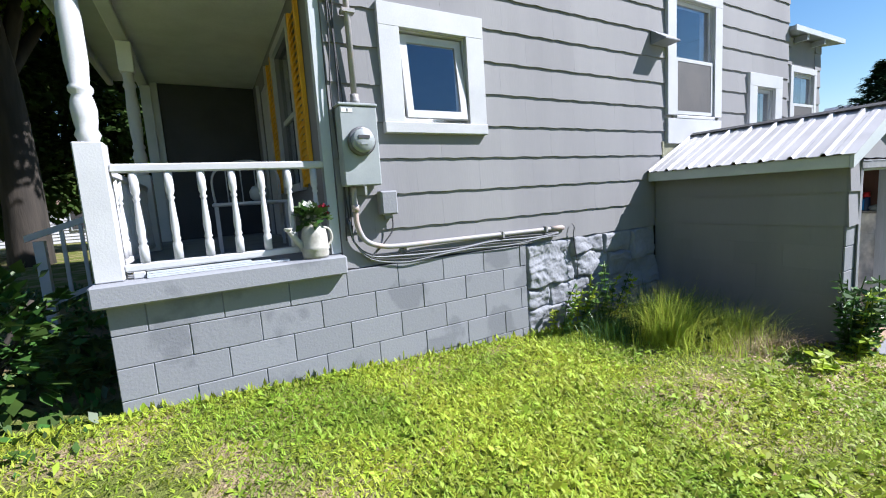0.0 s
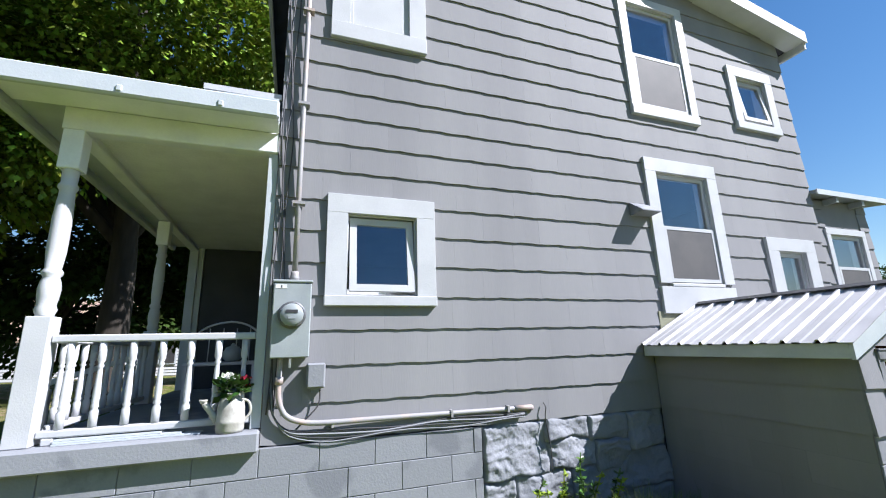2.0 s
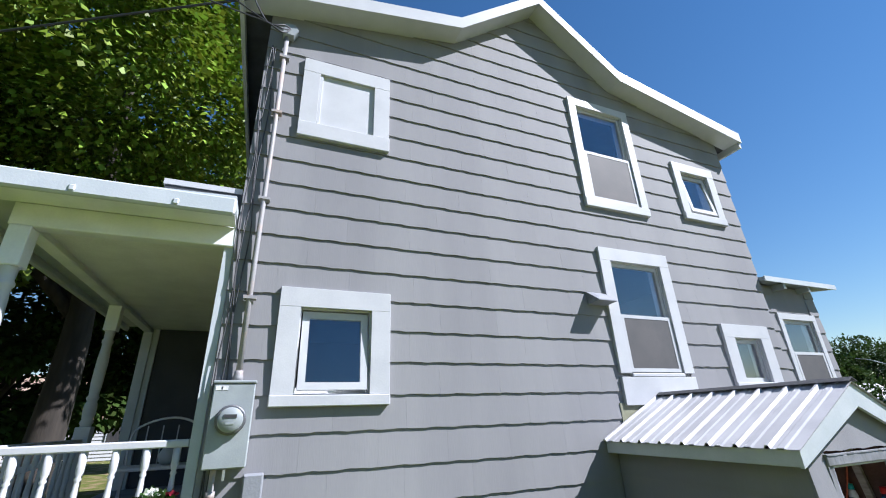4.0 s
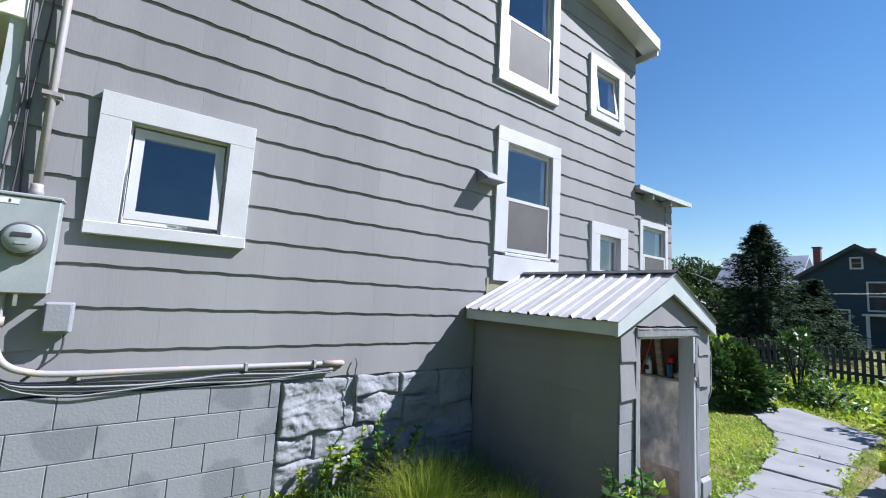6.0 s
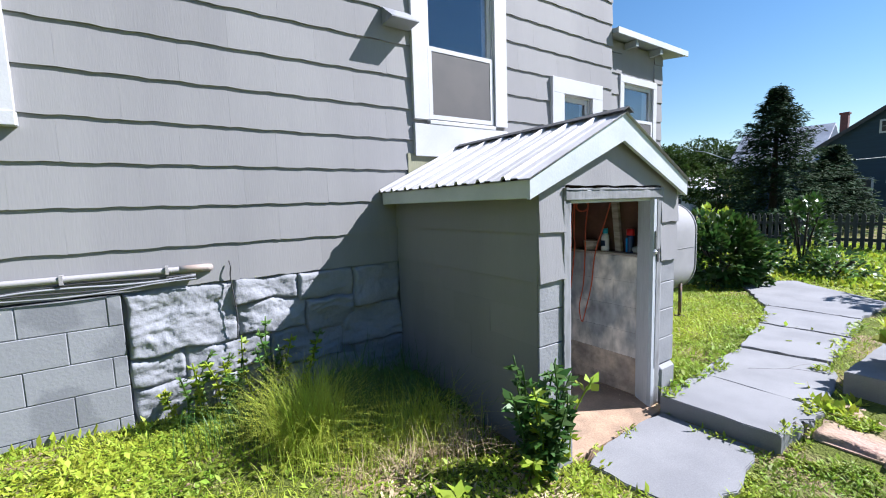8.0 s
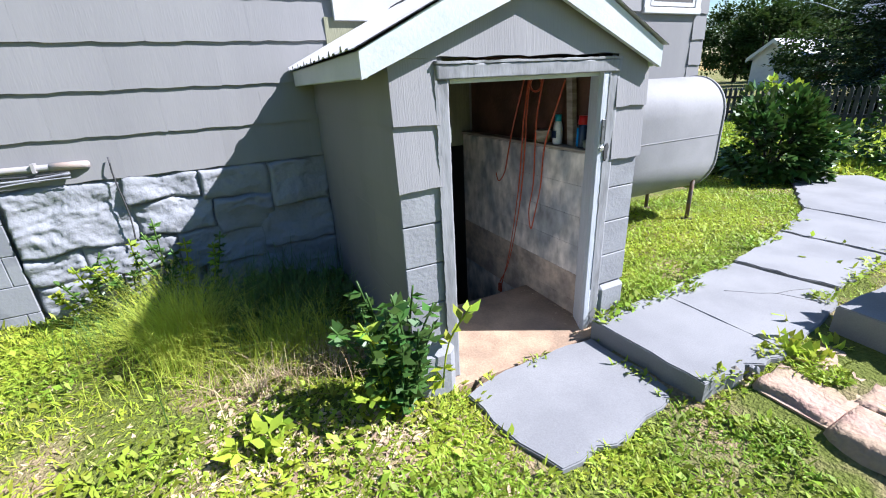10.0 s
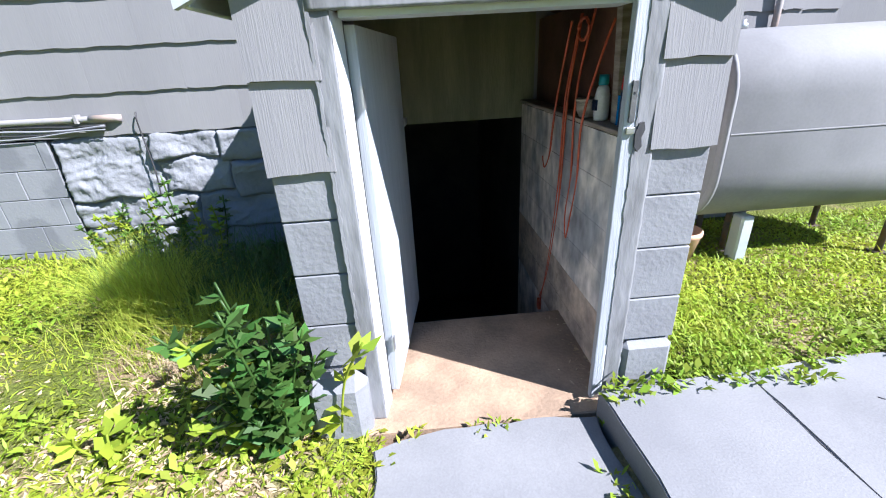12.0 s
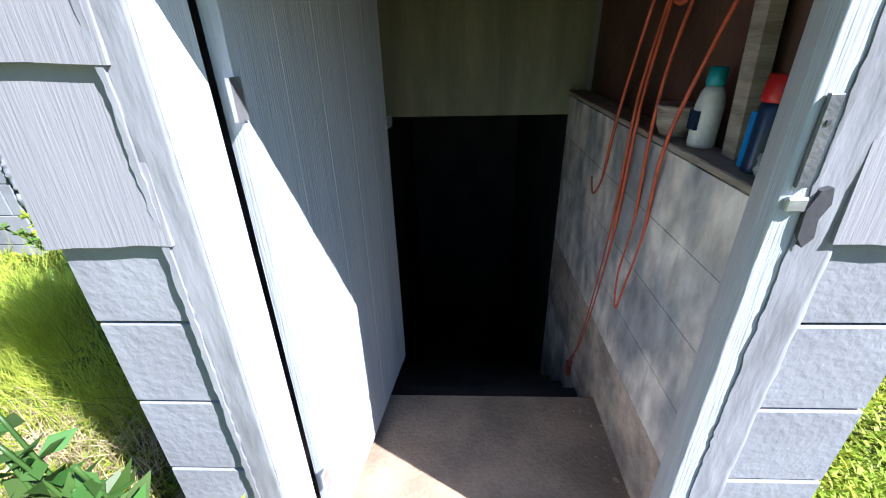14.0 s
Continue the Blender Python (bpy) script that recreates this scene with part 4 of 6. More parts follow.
part("body", lathe(bmesh.new(), [(0.03, 0), (0.031, 0.005), (0.031, 0.125), (0.025, 0.14)], 6.66, 1.52, 1.107), CANDARK, sc)
part("cap", lathe(bmesh.new(), [(0.03, 0), (0.031, 0.01), (0.028, 0.05)], 6.66, 1.52, 1.245), REDP, sc, "red cap")
part("stripe", B(6.628, 6.634, 1.525, 1.54, 1.115, 1.225), BLUESTRIPE, sc, "blue label stripe")
bk = thing("woven_basket", (6.655, 1.88, 1.106), "small woven basket on the ledge", "basket")
part("body", lathe(bmesh.new(), [(0.04, 0), (0.055, 0.03), (0.06, 0.07), (0.055, 0.075)], 6.655, 1.88, 1.107, 16), GREYWOOD, bk)
part("rim", lathe(bmesh.new(), [(0.06, 0), (0.064, 0.006), (0.06, 0.012)], 6.655, 1.88, 1.178, 16), GREYWOOD, bk)
stud = thing("wall_stud", (6.68, 1.62, 1.106), "rough wooden stud leaning on the ledge", "board")
part("stud", prism(bmesh.new(), [(1.60, 1.108), (1.65, 1.108), (1.70, 1.58), (1.65, 1.58)], "x", 6.66, 6.695), GREYWOOD, stud)
tb = thing("cloth_bundle", (6.65, 1.45, 1.106), "crumpled grey cloth lying on the ledge", "cloth")
bm = bmesh.new()
bmesh.ops.create_icosphere(bm, subdivisions=3, radius=0.045)
for v in bm.verts:
    v.co *= 1 + 0.35 * noise.noise(v.co * 40)
    v.co = Vector((v.co.x * 0.8 + 6.655, v.co.y + 1.452, max(v.co.z * 0.7, -0.028) + 1.136))
part("cloth", bm, METER, tb)
cords = thing("extension_cord", (6.6, 2.0, 1.5), "orange extension cord hanging in loops on the wall", "cord")
runs = [
    [(6.66, 2.06, 1.55), (6.61, 2.05, 1.25), (6.595, 2.04, 1.09), (6.61, 2.10, 0.7), (6.612, 2.2, 0.2), (6.61, 2.32, -0.17)],
    [(6.66, 2.05, 1.55), (6.61, 2.02, 1.25), (6.592, 2.0, 1.09), (6.61, 2.08, 0.6), (6.612, 2.21, 0.1), (6.61, 2.34, -0.14)],
    [(6.66, 1.90, 1.56), (6.61, 1.90, 1.30), (6.592, 1.89, 1.09), (6.61, 1.92, 0.8), (6.61, 1.96, 0.60), (6.61, 1.93, 0.47), (6.61, 1.89, 0.6), (6.61, 1.84, 0.8), (6.592, 1.79, 1.09), (6.62, 1.72, 1.35), (6.66, 1.70, 1.50)],
    [(6.61, 2.05, 1.52), (6.60, 2.16, 1.2), (6.60, 2.22, 1.0), (6.61, 2.28, 0.84), (6.61, 2.36, 0.76), (6.61, 2.4, 0.82)],
]
for r in runs:
    part("loop", tube(bmesh.new(), smooth_path(r), 0.0055, 7), CORD, cords)
part("coil", tube(bmesh.new(), [(6.63, 1.95 + 0.06 * math.cos(a / 3), 1.48 + 0.045 * math.sin(a / 3)) for a in range(0, 40)], 0.007, 7), CORD, cords)
part("plug", B(6.60, 6.62, 2.32, 2.36, -0.24, -0.16, bevel=0.004), CORD, cords)

# ---- slabs and path ----
def slab(name, pts, z0, z1, m, label, jag=0.012, group="path slabs", wob=0):
    out = []
    for (x0, y0), (x1, y1) in zip(pts, pts[1:] + pts[:1]):
        n = max(2, int(math.hypot(x1 - x0, y1 - y0) / 0.09))
        for k in range(n):
            t = k / n
            j = jag if k else 0
            out.append((x0 + (x1 - x0) * t + random.uniform(-j, j), y0 + (y1 - y0) * t + random.uniform(-j, j)))
    bm = prism(bmesh.new(), out, "z", z0, z1)
    top = [f for f in bm.faces if len(f.verts) == len(out)]
    es = [e for f in top for e in f.edges if all(v.co.z > (z0 + z1) / 2 for v in e.verts)]
    bmesh.ops.bevel(bm, geom=es, offset=0.006, segments=2, affect="EDGES", clamp_overlap=True)
    return solid(name, bm, m, label, "slab", group)


slab("path_slab", [(5.57, 1.09), (5.86, 1.165), (6.50, 1.15), (6.50, 0.62), (6.36, 0.54), (6.10, 0.50), (5.69, 0.50), (5.60, 0.77)], -0.15, -0.012, CONC, "flat grey concrete slab before the cellar door", 0.02)
slab("path_slab", [(6.512, 1.175), (7.1635, 1.21), (7.156, 0.44), (7.11, 0.405), (7.02, 0.43), (6.94, 0.415), (6.86, 0.47), (6.78, 0.43), (6.70, 0.46), (6.545, 0.47)], -0.15, 0.10, CONC, "raised grey painted slab with broken corner", 0.007)
slab("path_slab", [(7.165, 1.21), (7.50, 1.24), (8.06, 1.245), (8.17, 0.64), (7.91, 0.52), (7.60, 0.47), (7.158, 0.43)], -0.15, 0.098, CONC, "grey painted slab with crack beside it", 0.007)
slab("path_slab", [(8.085, 1.25), (9.05, 1.43), (9.10, 0.68), (8.20, 0.63)], -0.1, 0.108, CONC, "large grey painted path slab", 0.016)
slab("path_slab", [(9.09, 1.44), (10.0, 1.68), (10.02, 0.78), (9.14, 0.69)], -0.1, 0.108, CONC, "grey painted path slab", 0.016)
slab("path_slab", [(10.04, 1.70), (11.46, 2.53), (12.2, 2.0), (11.25, 0.76), (10.06, 0.79)], -0.1, 0.106, CONC, "wide grey path slab curving away", 0.02)
slab("upper_slab", [(7.59, 0.425), (8.9, 0.38), (9.0, -1.2), (7.53, -1.2)], -0.1, 0.245, CONC, "thick grey slab standing higher beside the path", 0.006)
cr = thing("slab_crack", (7.5, 0.7, 0.1), "thin dark crack across a path slab", "crack", kind="stuff")
for pts in ([(7.55, 1.0), (7.63, 0.93), (7.70, 0.86), (7.79, 0.80), (7.86, 0.66), (7.90, 0.55)], [(7.79, 0.80), (7.93, 0.77), (8.05, 0.72)]):
    part("crack", tube(bmesh.new(), smooth_path([(x, y, 0.0955) for x, y in pts], 4), 0.005, 6), CABLE, cr)
pave = thing("stone_paving", (7.05, -0.4, 0.05), "worn pinkish sandstone flags sunk in the grass", "paving", kind="structure")


def flagstone(x0, x1, y0, y1, z, seed):
    """A worn flat stone with a rugged top and a ragged outline."""
    bm = bmesh.new()
    nx, ny = max(4, int((x1 - x0) / 0.03)), max(4, int((y1 - y0) / 0.03))
    v = {}
    for i in range(nx + 1):
        for j in range(ny + 1):
            edge = i in (0, nx) or j in (0, ny)
            p = Vector((x0 + (x1 - x0) * i / nx, y0 + (y1 - y0) * j / ny, seed))
            h = 0.014 * noise.noise(p * 4) + 0.009 * noise.noise(p * 11) + 0.006 * noise.noise(p * 26)
            v[i, j] = bm.verts.new((p.x + 0.03 * noise.noise(p * 7 + Vector((5, 0, 0))), p.y + 0.03 * noise.noise(p * 7), z + h - (0.07 if edge else 0)))
    for i in range(nx):
        for j in range(ny):
            bm.faces.new((v[i, j], v[i + 1, j], v[i + 1, j + 1], v[i, j + 1])).smooth = True
    return part("flagstone", bm, PINK, pave)


for k, (x0, x1, y0, y1) in enumerate(((6.80, 7.16, 0.06, 0.42), (7.13, 7.46, 0.10, 0.43), (6.74, 7.05, -0.36, 0.09), (7.02, 7.40, -0.24, 0.13), (6.72, 7.10, -0.82, -0.33), (7.07, 7.41, -0.75, -0.22), (6.72, 7.4, -1.3, -0.78))):
    flagstone(x0, x1, y0, y1, 0.066 + 0.006 * (k % 3), k * 3.7)
rub = thing("rubble", (6.86, 0.46, 0.02), "broken stone rubble at the slab's crumbled corner", "rubble", kind="stuff")
for k in range(26):
    bm = bmesh.new()
    bmesh.ops.create_icosphere(bm, subdivisions=1, radius=random.uniform(0.012, 0.032))
    c = Vector((random.gauss(6.86, 0.07), random.gauss(0.455, 0.025), random.uniform(0.02, 0.085)))
    for q in bm.verts:
        q.co = q.co * random.uniform(0.6, 1.25) + c
    part("stone", bm, (PINK, CONC, GREYWOOD, RUST)[k % 4], rub)
part("bed", B(6.80, 7.41, -1.3, 0.36, -0.1, 0.035), PINK, pave)

# ---- gas tank ----
tank = thing("oil_tank", (8.27, 2.44, 0.05), "upright oval steel oil tank beside the house", "tank")
TX0, TX1, TY, TZ0, TZ1, TR = 7.53, 9.02, 2.44, 0.36, 1.46, 0.34


def oval(r, n=18):
    """The upright stadium section, grown by r."""
    rr = TR + r
    top = [(TY + rr * math.cos(math.pi * k / n), TZ1 - TR + rr * math.sin(math.pi * k / n)) for k in range(n + 1)]
    low = [(TY - rr * math.cos(math.pi * k / n), TZ0 + TR - rr * math.sin(math.pi * k / n)) for k in range(n + 1)]
    return top + low


def oval_skin(rings):
    bm = bmesh.new()
    vs = [[bm.verts.new((x, y, z)) for y, z in oval(r)] for x, r in rings]
    for a, b in zip(vs, vs[1:]):
        for k in range(len(a)):
            bm.faces.new((a[k], a[(k + 1) % len(a)], b[(k + 1) % len(a)], b[k])).smooth = True
    bm.faces.new(vs[0])
    bm.faces.new(vs[-1])
    bmesh.ops.recalc_face_normals(bm, faces=bm.faces[:])
    return bm


part("shell", oval_skin([(TX0 - 0.012, -0.16), (TX0 - 0.004, -0.05), (TX0 + 0.012, -0.012), (TX0 + 0.03, 0), (TX1 - 0.03, 0), (TX1 - 0.012, -0.012), (TX1 + 0.004, -0.05), (TX1 + 0.012, -0.16)]), TANKP, tank)
for x in (TX0, TX1 - 0.02):
    part("rolled_rim", oval_skin([(x, -0.02), (x, 0.008), (x + 0.02, 0.008), (x + 0.02, -0.02)]), TANKP, tank, "rolled seam round the tank's end")
part("seam", B(TX0 + 0.03, TX1 - 0.03, TY - TR - 0.004, TY - TR + 0.004, 0.925, 0.933, bevel=0.0015), TANKP, tank)
part("filler_plug", lathe(bmesh.new(), [(0.03, 0), (0.03, 0.03), (0.018, 0.032), (0.018, 0.05)], 7.75, TY, TZ1 - 0.004, 12), CHROME, tank)
for x in (7.93, 8.85):
    for y in ((2.42, 2.69) if x < 8 else (2.19, 2.69)):
        part("leg", tube(bmesh.new(), [(x, y, 0.02), (x, y, 0.50)], 0.02, 8), RUST, tank)
        part("foot_plate", B(x - 0.045, x + 0.045, y - 0.045, y + 0.045, 0.06, 0.078), RUST, tank)
cbk = solid("support_block", B(7.885, 7.97, 2.24, 2.34, 0.03, 0.372, bevel=0.012), PALE, "pale concrete block under the tank", "block")
gp = thing("gas_pipe", (8.3, 2.9, 1.4), "thin grey gas pipe from tank to wall", "pipe")
part("pipe", tube(bmesh.new(), smooth_path([(8.0, 2.9, 1.5), (7.9, 2.93, 1.6), (7.9, 2.93, 1.9)]), 0.015), PIPE, gp)
part("pipe", tube(bmesh.new(), [(8.35, 2.93, 1.2), (8.35, 2.93, 1.9)], 0.022), PIPE, gp)
pot = thing("flower_pot", (7.55, 2.33, 0.05), "peach plastic pot beside the tank", "pot")
part("body", lathe(bmesh.new(), [(0.08, 0), (0.115, 0.17), (0.125, 0.18), (0.125, 0.21), (0.11, 0.21), (0.1, 0.15)], 7.55, 2.33, 0.075, 20), POT, pot)
part("stone", lathe(bmesh.new(), [(0.03, 0), (0.06, 0.03), (0.05, 0.08), (0.02, 0.10)], 7.54, 2.33, 0.24, 8), PINK, pot)

# ---- plants ----
def scatter(name, n, region, size, material, skip=None, flat=0.5, wide=(0.12, 0.3), z=gz, up=0.0, **tags):
    """Low leaves strewn over a rectangle of the ground."""
    rng = np.random.default_rng(len(name) + n)
    x = rng.uniform(region[0], region[1], n)
    y = rng.uniform(region[2], region[3], n)
    if skip:
        keep = np.array([not skip(a, b) for a, b in zip(x, y)])
        x, y = x[keep], y[keep]
    n = len(x)
    zz = np.array([z(a, b) for a, b in zip(x, y)]) - 0.006
    s = size * rng.uniform(0.5, 1.5, n)
    a = rng.uniform(0, 2 * np.pi, n)
    el = rng.uniform(0.15, 1.35, n) * flat * 2
    d = np.stack([np.cos(a) * np.cos(el), np.sin(a) * np.cos(el), np.sin(el)], 1)
    side = np.stack([-np.sin(a), np.cos(a), rng.uniform(-0.5, 0.5, n)], 1) * (s * rng.uniform(*wide, n))[:, None]
    p = np.stack([x, y, zz + up * rng.uniform(0, 1, n)], 1)
    tip = p + d * s[:, None]
    mid = p + d * (s * 0.5)[:, None] + np.array([0, 0, 1]) * (s * 0.1)[:, None]
    return quads(name, np.stack([p, mid + side, tip, mid - side], 1), material, **tags)


def off_lawn(x, y):
    if 5.30 < x < 6.9 and y > 1.17:
        return True
    w = 0.05 * noise.noise((x * 7, y * 7, 4))
    if 5.60 + w < x < 6.50 and 0.53 + w < y < 1.2:
        return True
    if 6.48 < x < 7.95 and 0.45 + w < y < 1.17 + w * 0.8 + max(0, x - 7) * 0.06:
        return True
    if 7.6 < x < 10 and 0.64 + w < y < 1.16 + w + (x - 7.6) * 0.19:
        return True
    if 9.9 < x < 12 and 0.72 < y < 1.6 + (x - 9.9) * 0.6 and y > 0.72 + max(0, x - 11.2) * 1.3:
        return True
    if 7.42 < x < 9 and y < 0.42:
        return True
    if 6.58 < x < 7.42 and y < 0.40 and noise.noise((x * 3, y * 3, 2)) > -0.25:
        return True
    return y > 2.925 and x > 0.2 and x < 10


def thin_lawn(x, y):
    if off_lawn(x, y):
        return True
    bare = math.exp(-((x - 4.75) ** 2 / 0.5 + (y - 1.2) ** 2 / 0.2)) + 0.8 * math.exp(-((x - 3.9) ** 2 / 0.3 + (y - 2.0) ** 2 / 0.2))
    return random.random() < bare * 0.8 or x > 2.6 and noise.noise((x * 1.6, y * 1.6, 5)) < -0.22 and random.random() < 0.45


tags = dict(kind="stuff", category="grass")
scatter("lawn", 260000, (-1.6, 7.4, -1.6, 2.93), 0.03, GRASS, thin_lawn, flat=0.2, wide=(0.14, 0.34), label="bright green mown lawn of clover and broad weeds", **tags)
scatter("lawn_blades", 190000, (-1.6, 7.4, -1.6, 2.93), 0.05, GRASS, thin_lawn, flat=0.36, wide=(0.03, 0.075), label="fine grass blades of the mown lawn", **tags)
scatter("lawn", 150000, (6.85, 12.5, -1.6, 3.3), 0.027, GRASS, off_lawn, flat=0.3, wide=(0.12, 0.3), label="bright green mown lawn beside the path", **tags)
scatter("lawn_blades", 26000, (6.85, 10.5, -1.6, 3.3), 0.06, GRASS, off_lawn, flat=0.36, wide=(0.03, 0.07), label="fine grass blades beside the path", **tags)
scatter("lawn", 50000, (12.0, 19.5, -4.0, 7.0), 0.09, GRASS, lambda x, y: x < 12.2 and y < 2.4, label="sunny back lawn by the fence", **tags)
scatter("lawn", 70000, (-7.5, 15.0, -9.0, -1.5), 0.085, GRASS, None, flat=0.2, wide=(0.14, 0.34), label="bright green mown lawn further out", **tags)
scatter("lawn", 22000, (-7.5, -1.5, -1.6, 3.2), 0.085, GRASS, None, flat=0.2, wide=(0.14, 0.34), label="bright green mown lawn before the porch", **tags)
# darker leaf material than the other lawn, painting the maple's shade in
scatter("lawn", 9000, (-6, 0.15, 2.4, 9), 0.08, LEAF, None, label="grass under the maple, dark leaf colour standing in for shade", **tags)
scatter("tall_weeds", 9000, (-1.6, 7.3, -1.6, 2.93), 0.044, GRASS, lambda x, y: thin_lawn(x, y) or noise.noise((x * 2.6, y * 2.6, 9)) < -0.02, flat=0.28, up=0.02, wide=(0.16, 0.3), label="broad weed leaves standing out of the lawn", **tags)
scatter("wall_weeds", 700, (0.25, 5.2, 2.80, 2.925), 0.065, GRASS, None, flat=0.7, wide=(0.06, 0.16), label="weeds along the foot of the foundation", **tags)
scatter("dry_litter", 26000, (2.6, 5.5, -0.2, 2.3), 0.04, DRY, lambda x, y: random.random() > 2.2 * max(0, noise.noise((x * 2.3, y * 2.3, 1)) + 0.25) * math.exp(-((x - 4.6) ** 2 / 1.3 + (y - 1.2) ** 2 / 0.5)), wide=(0.05, 0.2), flat=0.15, label="dry leaves and straw on bare soil", kind="stuff", category="litter")


def edge_weeds(x, y):
    e = min(abs(y - 1.15), abs(x - 6.45) if 0.4 < y < 1.2 else 9, abs(y - 0.47) if 6.4 < x < 7.5 else 9, abs(x - 5.6) if y < 1.2 else 9)
    return e > 0.045 or noise.noise((x * 5, y * 5, 1)) < 0.0


scatter("joint_weeds", 4200, (5.5, 7.6, 0.2, 1.25), 0.045, GRASS, edge_weeds, flat=0.4, wide=(0.08, 0.2), z=lambda x, y: -0.015 if x < 6.53 else 0.1, label="small weeds growing in the slab joints", **tags)
scatter("creeping_weeds", 3200, (6.56, 9.6, 0.98, 1.6), 0.042, GRASS, lambda x, y: abs(y - 1.19 - max(0, x - 7.4) * 0.16) > 0.14 * max(0, noise.noise((x * 4, y * 4, 7)) + 0.42), flat=0.3, up=0.02, wide=(0.12, 0.28), z=lambda x, y: 0.1, label="weeds creeping over the edge of the path", **tags)
scatter("creeping_weeds", 1500, (7.9, 9.9, 0.5, 0.85), 0.045, GRASS, lambda x, y: abs(y - 0.63 - max(0, x - 8.2) * 0.07) > 0.1 * max(0, noise.noise((x * 4, y * 4, 3)) + 0.4), flat=0.3, up=0.02, wide=(0.12, 0.28), z=lambda x, y: 0.1, label="weeds creeping over the far path edge", **tags)
scatter("joint_weeds", 260, (8.5, 9.3, 0.6, 1.45), 0.06, GRASS, lambda x, y: min(abs(x - 8.58 - (1.3 - y) * 0.08), abs(x - 9.14 - (1.4 - y) * 0.08)) > 0.03, z=lambda x, y: 0.09, label="grass tufts between the path slabs", **tags)
scatter("joint_weeds", 420, (7.05, 7.5, 0.3, 0.6), 0.09, GRASS, lambda x, y: noise.noise((x * 6, y * 6, 3)) < 0, z=lambda x, y: 0.05, label="weeds in the cracked slab corner", **tags)


def blades(name, n, place, length, width, material, bend=0.9, **tags):
    """Long arching blades, each of three joined quads."""
    co = []
    for k in range(n):
        x, y, z, lean = place(k)
        a = random.uniform(0, 2 * math.pi)
        L = length * random.uniform(0.5, 1.2)
        d = Vector((math.cos(a), math.sin(a), 0)) * random.uniform(0.15, 1) * bend + Vector(lean)
        s = Vector((-d.y, d.x, 0)).normalized() * width if d.length > 0.01 else Vector((width, 0, 0))
        p = [Vector((x, y, z)) + d * L * t * t + Vector((0, 0, L * (t - 0.42 * t * t * min(1.2, d.length)))) for t in (0, 0.36, 0.7, 1.0)]
        w = (1.0, 0.85, 0.55, 0.08)
        for i in range(3):
            co.append((p[i] - s * w[i], p[i] + s * w[i], p[i + 1] + s * w[i + 1], p[i + 1] - s * w[i + 1]))
    return quads(name, np.array([[tuple(v) for v in q] for q in co]), material, **tags)


def clump(cx, cy, rx, ry):
    def place(k):
        x, y = random.gauss(cx, rx), random.gauss(cy, ry)
        while y > 2.9 or (x > 5.33 and y > 1.2):
            x, y = random.gauss(cx, rx), random.gauss(cy, ry)
        return x, y, gz(x, y) - 0.01, (0, 0, 0)
    return place


solid_grass = dict(kind="stuff", category="grass")
blades("long_grass", 1700, clump(4.26, 2.10, 0.09, 0.10), 0.56, 0.0013, LONGG, bend=1.05, label="tall yellow-green grass clump by the wall", **solid_grass)
blades("long_grass", 900, clump(4.76, 1.80, 0.17, 0.09), 0.42, 0.0014, LONGG, bend=1.25, label="low grass clump in front of the entrance wall", **solid_grass)
# darker weed colour here imitates the entrance's cast shade on the grass
blades("long_grass", 1100, clump(4.8, 2.35, 0.27, 0.24), 0.44, 0.0025, WEED, label="grass by the entrance, its shade put into the dark colour", **solid_grass)
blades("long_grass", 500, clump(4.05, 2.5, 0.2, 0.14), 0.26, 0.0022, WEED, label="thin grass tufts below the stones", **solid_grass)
blades("long_grass", 500, clump(4.5, 1.85, 0.32, 0.14), 0.24, 0.002, LONGG, bend=1.2, label="short bright grass at the clump's foot", **solid_grass)
blades("dry_grass", 500, clump(4.85, 1.62, 0.24, 0.1), 0.24, 0.0018, DRY, bend=1.3, label="dry straw at the clump's edge", **solid_grass)
# two weed colours, dark for the shaded strip and bright for the sunny one
scatter("ground_weeds", 3000, (4.4, 5.34, 1.9, 2.93), 0.07, WEED, lambda x, y: noise.noise((x * 3, y * 3, 8)) < -0.12, flat=0.3, up=0.1, wide=(0.16, 0.34), label="broad-leaved weeds under the long grass, dark colour for shade", **tags)
scatter("ground_weeds", 5600, (2.6, 5.4, 0.3, 2.6), 0.042, GRASS, lambda x, y: noise.noise((x * 2.2, y * 2.2, 6)) < -0.05 or y > 2.7 - (x - 3.0) * 0.55, flat=0.3, up=0.05, wide=(0.14, 0.3), label="broad-leaved weeds before the long grass, bright colour for sun", **tags)


def leafy_stem(p, base, top, leaf, n, material, droop=0.2):
    """One stem with leaves all along."""
    base, top = Vector(base), Vector(top)
    mid = (base + top) / 2 + Vector((random.uniform(-0.04, 0.04), random.uniform(-0.04, 0.04), 0.02))
    path = smooth_path([base, mid, top], 4)
    part("stem", tube(bmesh.new(), path, 0.005, 5), material, p)

    def place(k):
        t = random.uniform(0.15, 1)
        q = path[min(len(path) - 1, int(t * (len(path) - 1)))]
        a = random.uniform(0, 2 * math.pi)
        return q, (math.cos(a), math.sin(a), random.uniform(-droop, 0.6))
    leaves("leaves", n, place, leaf, material, p, wide=0.27)


random.seed(5)
plant = thing("weed_shrub", (5.22, 1.16, 0.05), "dark leafy weed shrub at the entrance corner", "shrub")
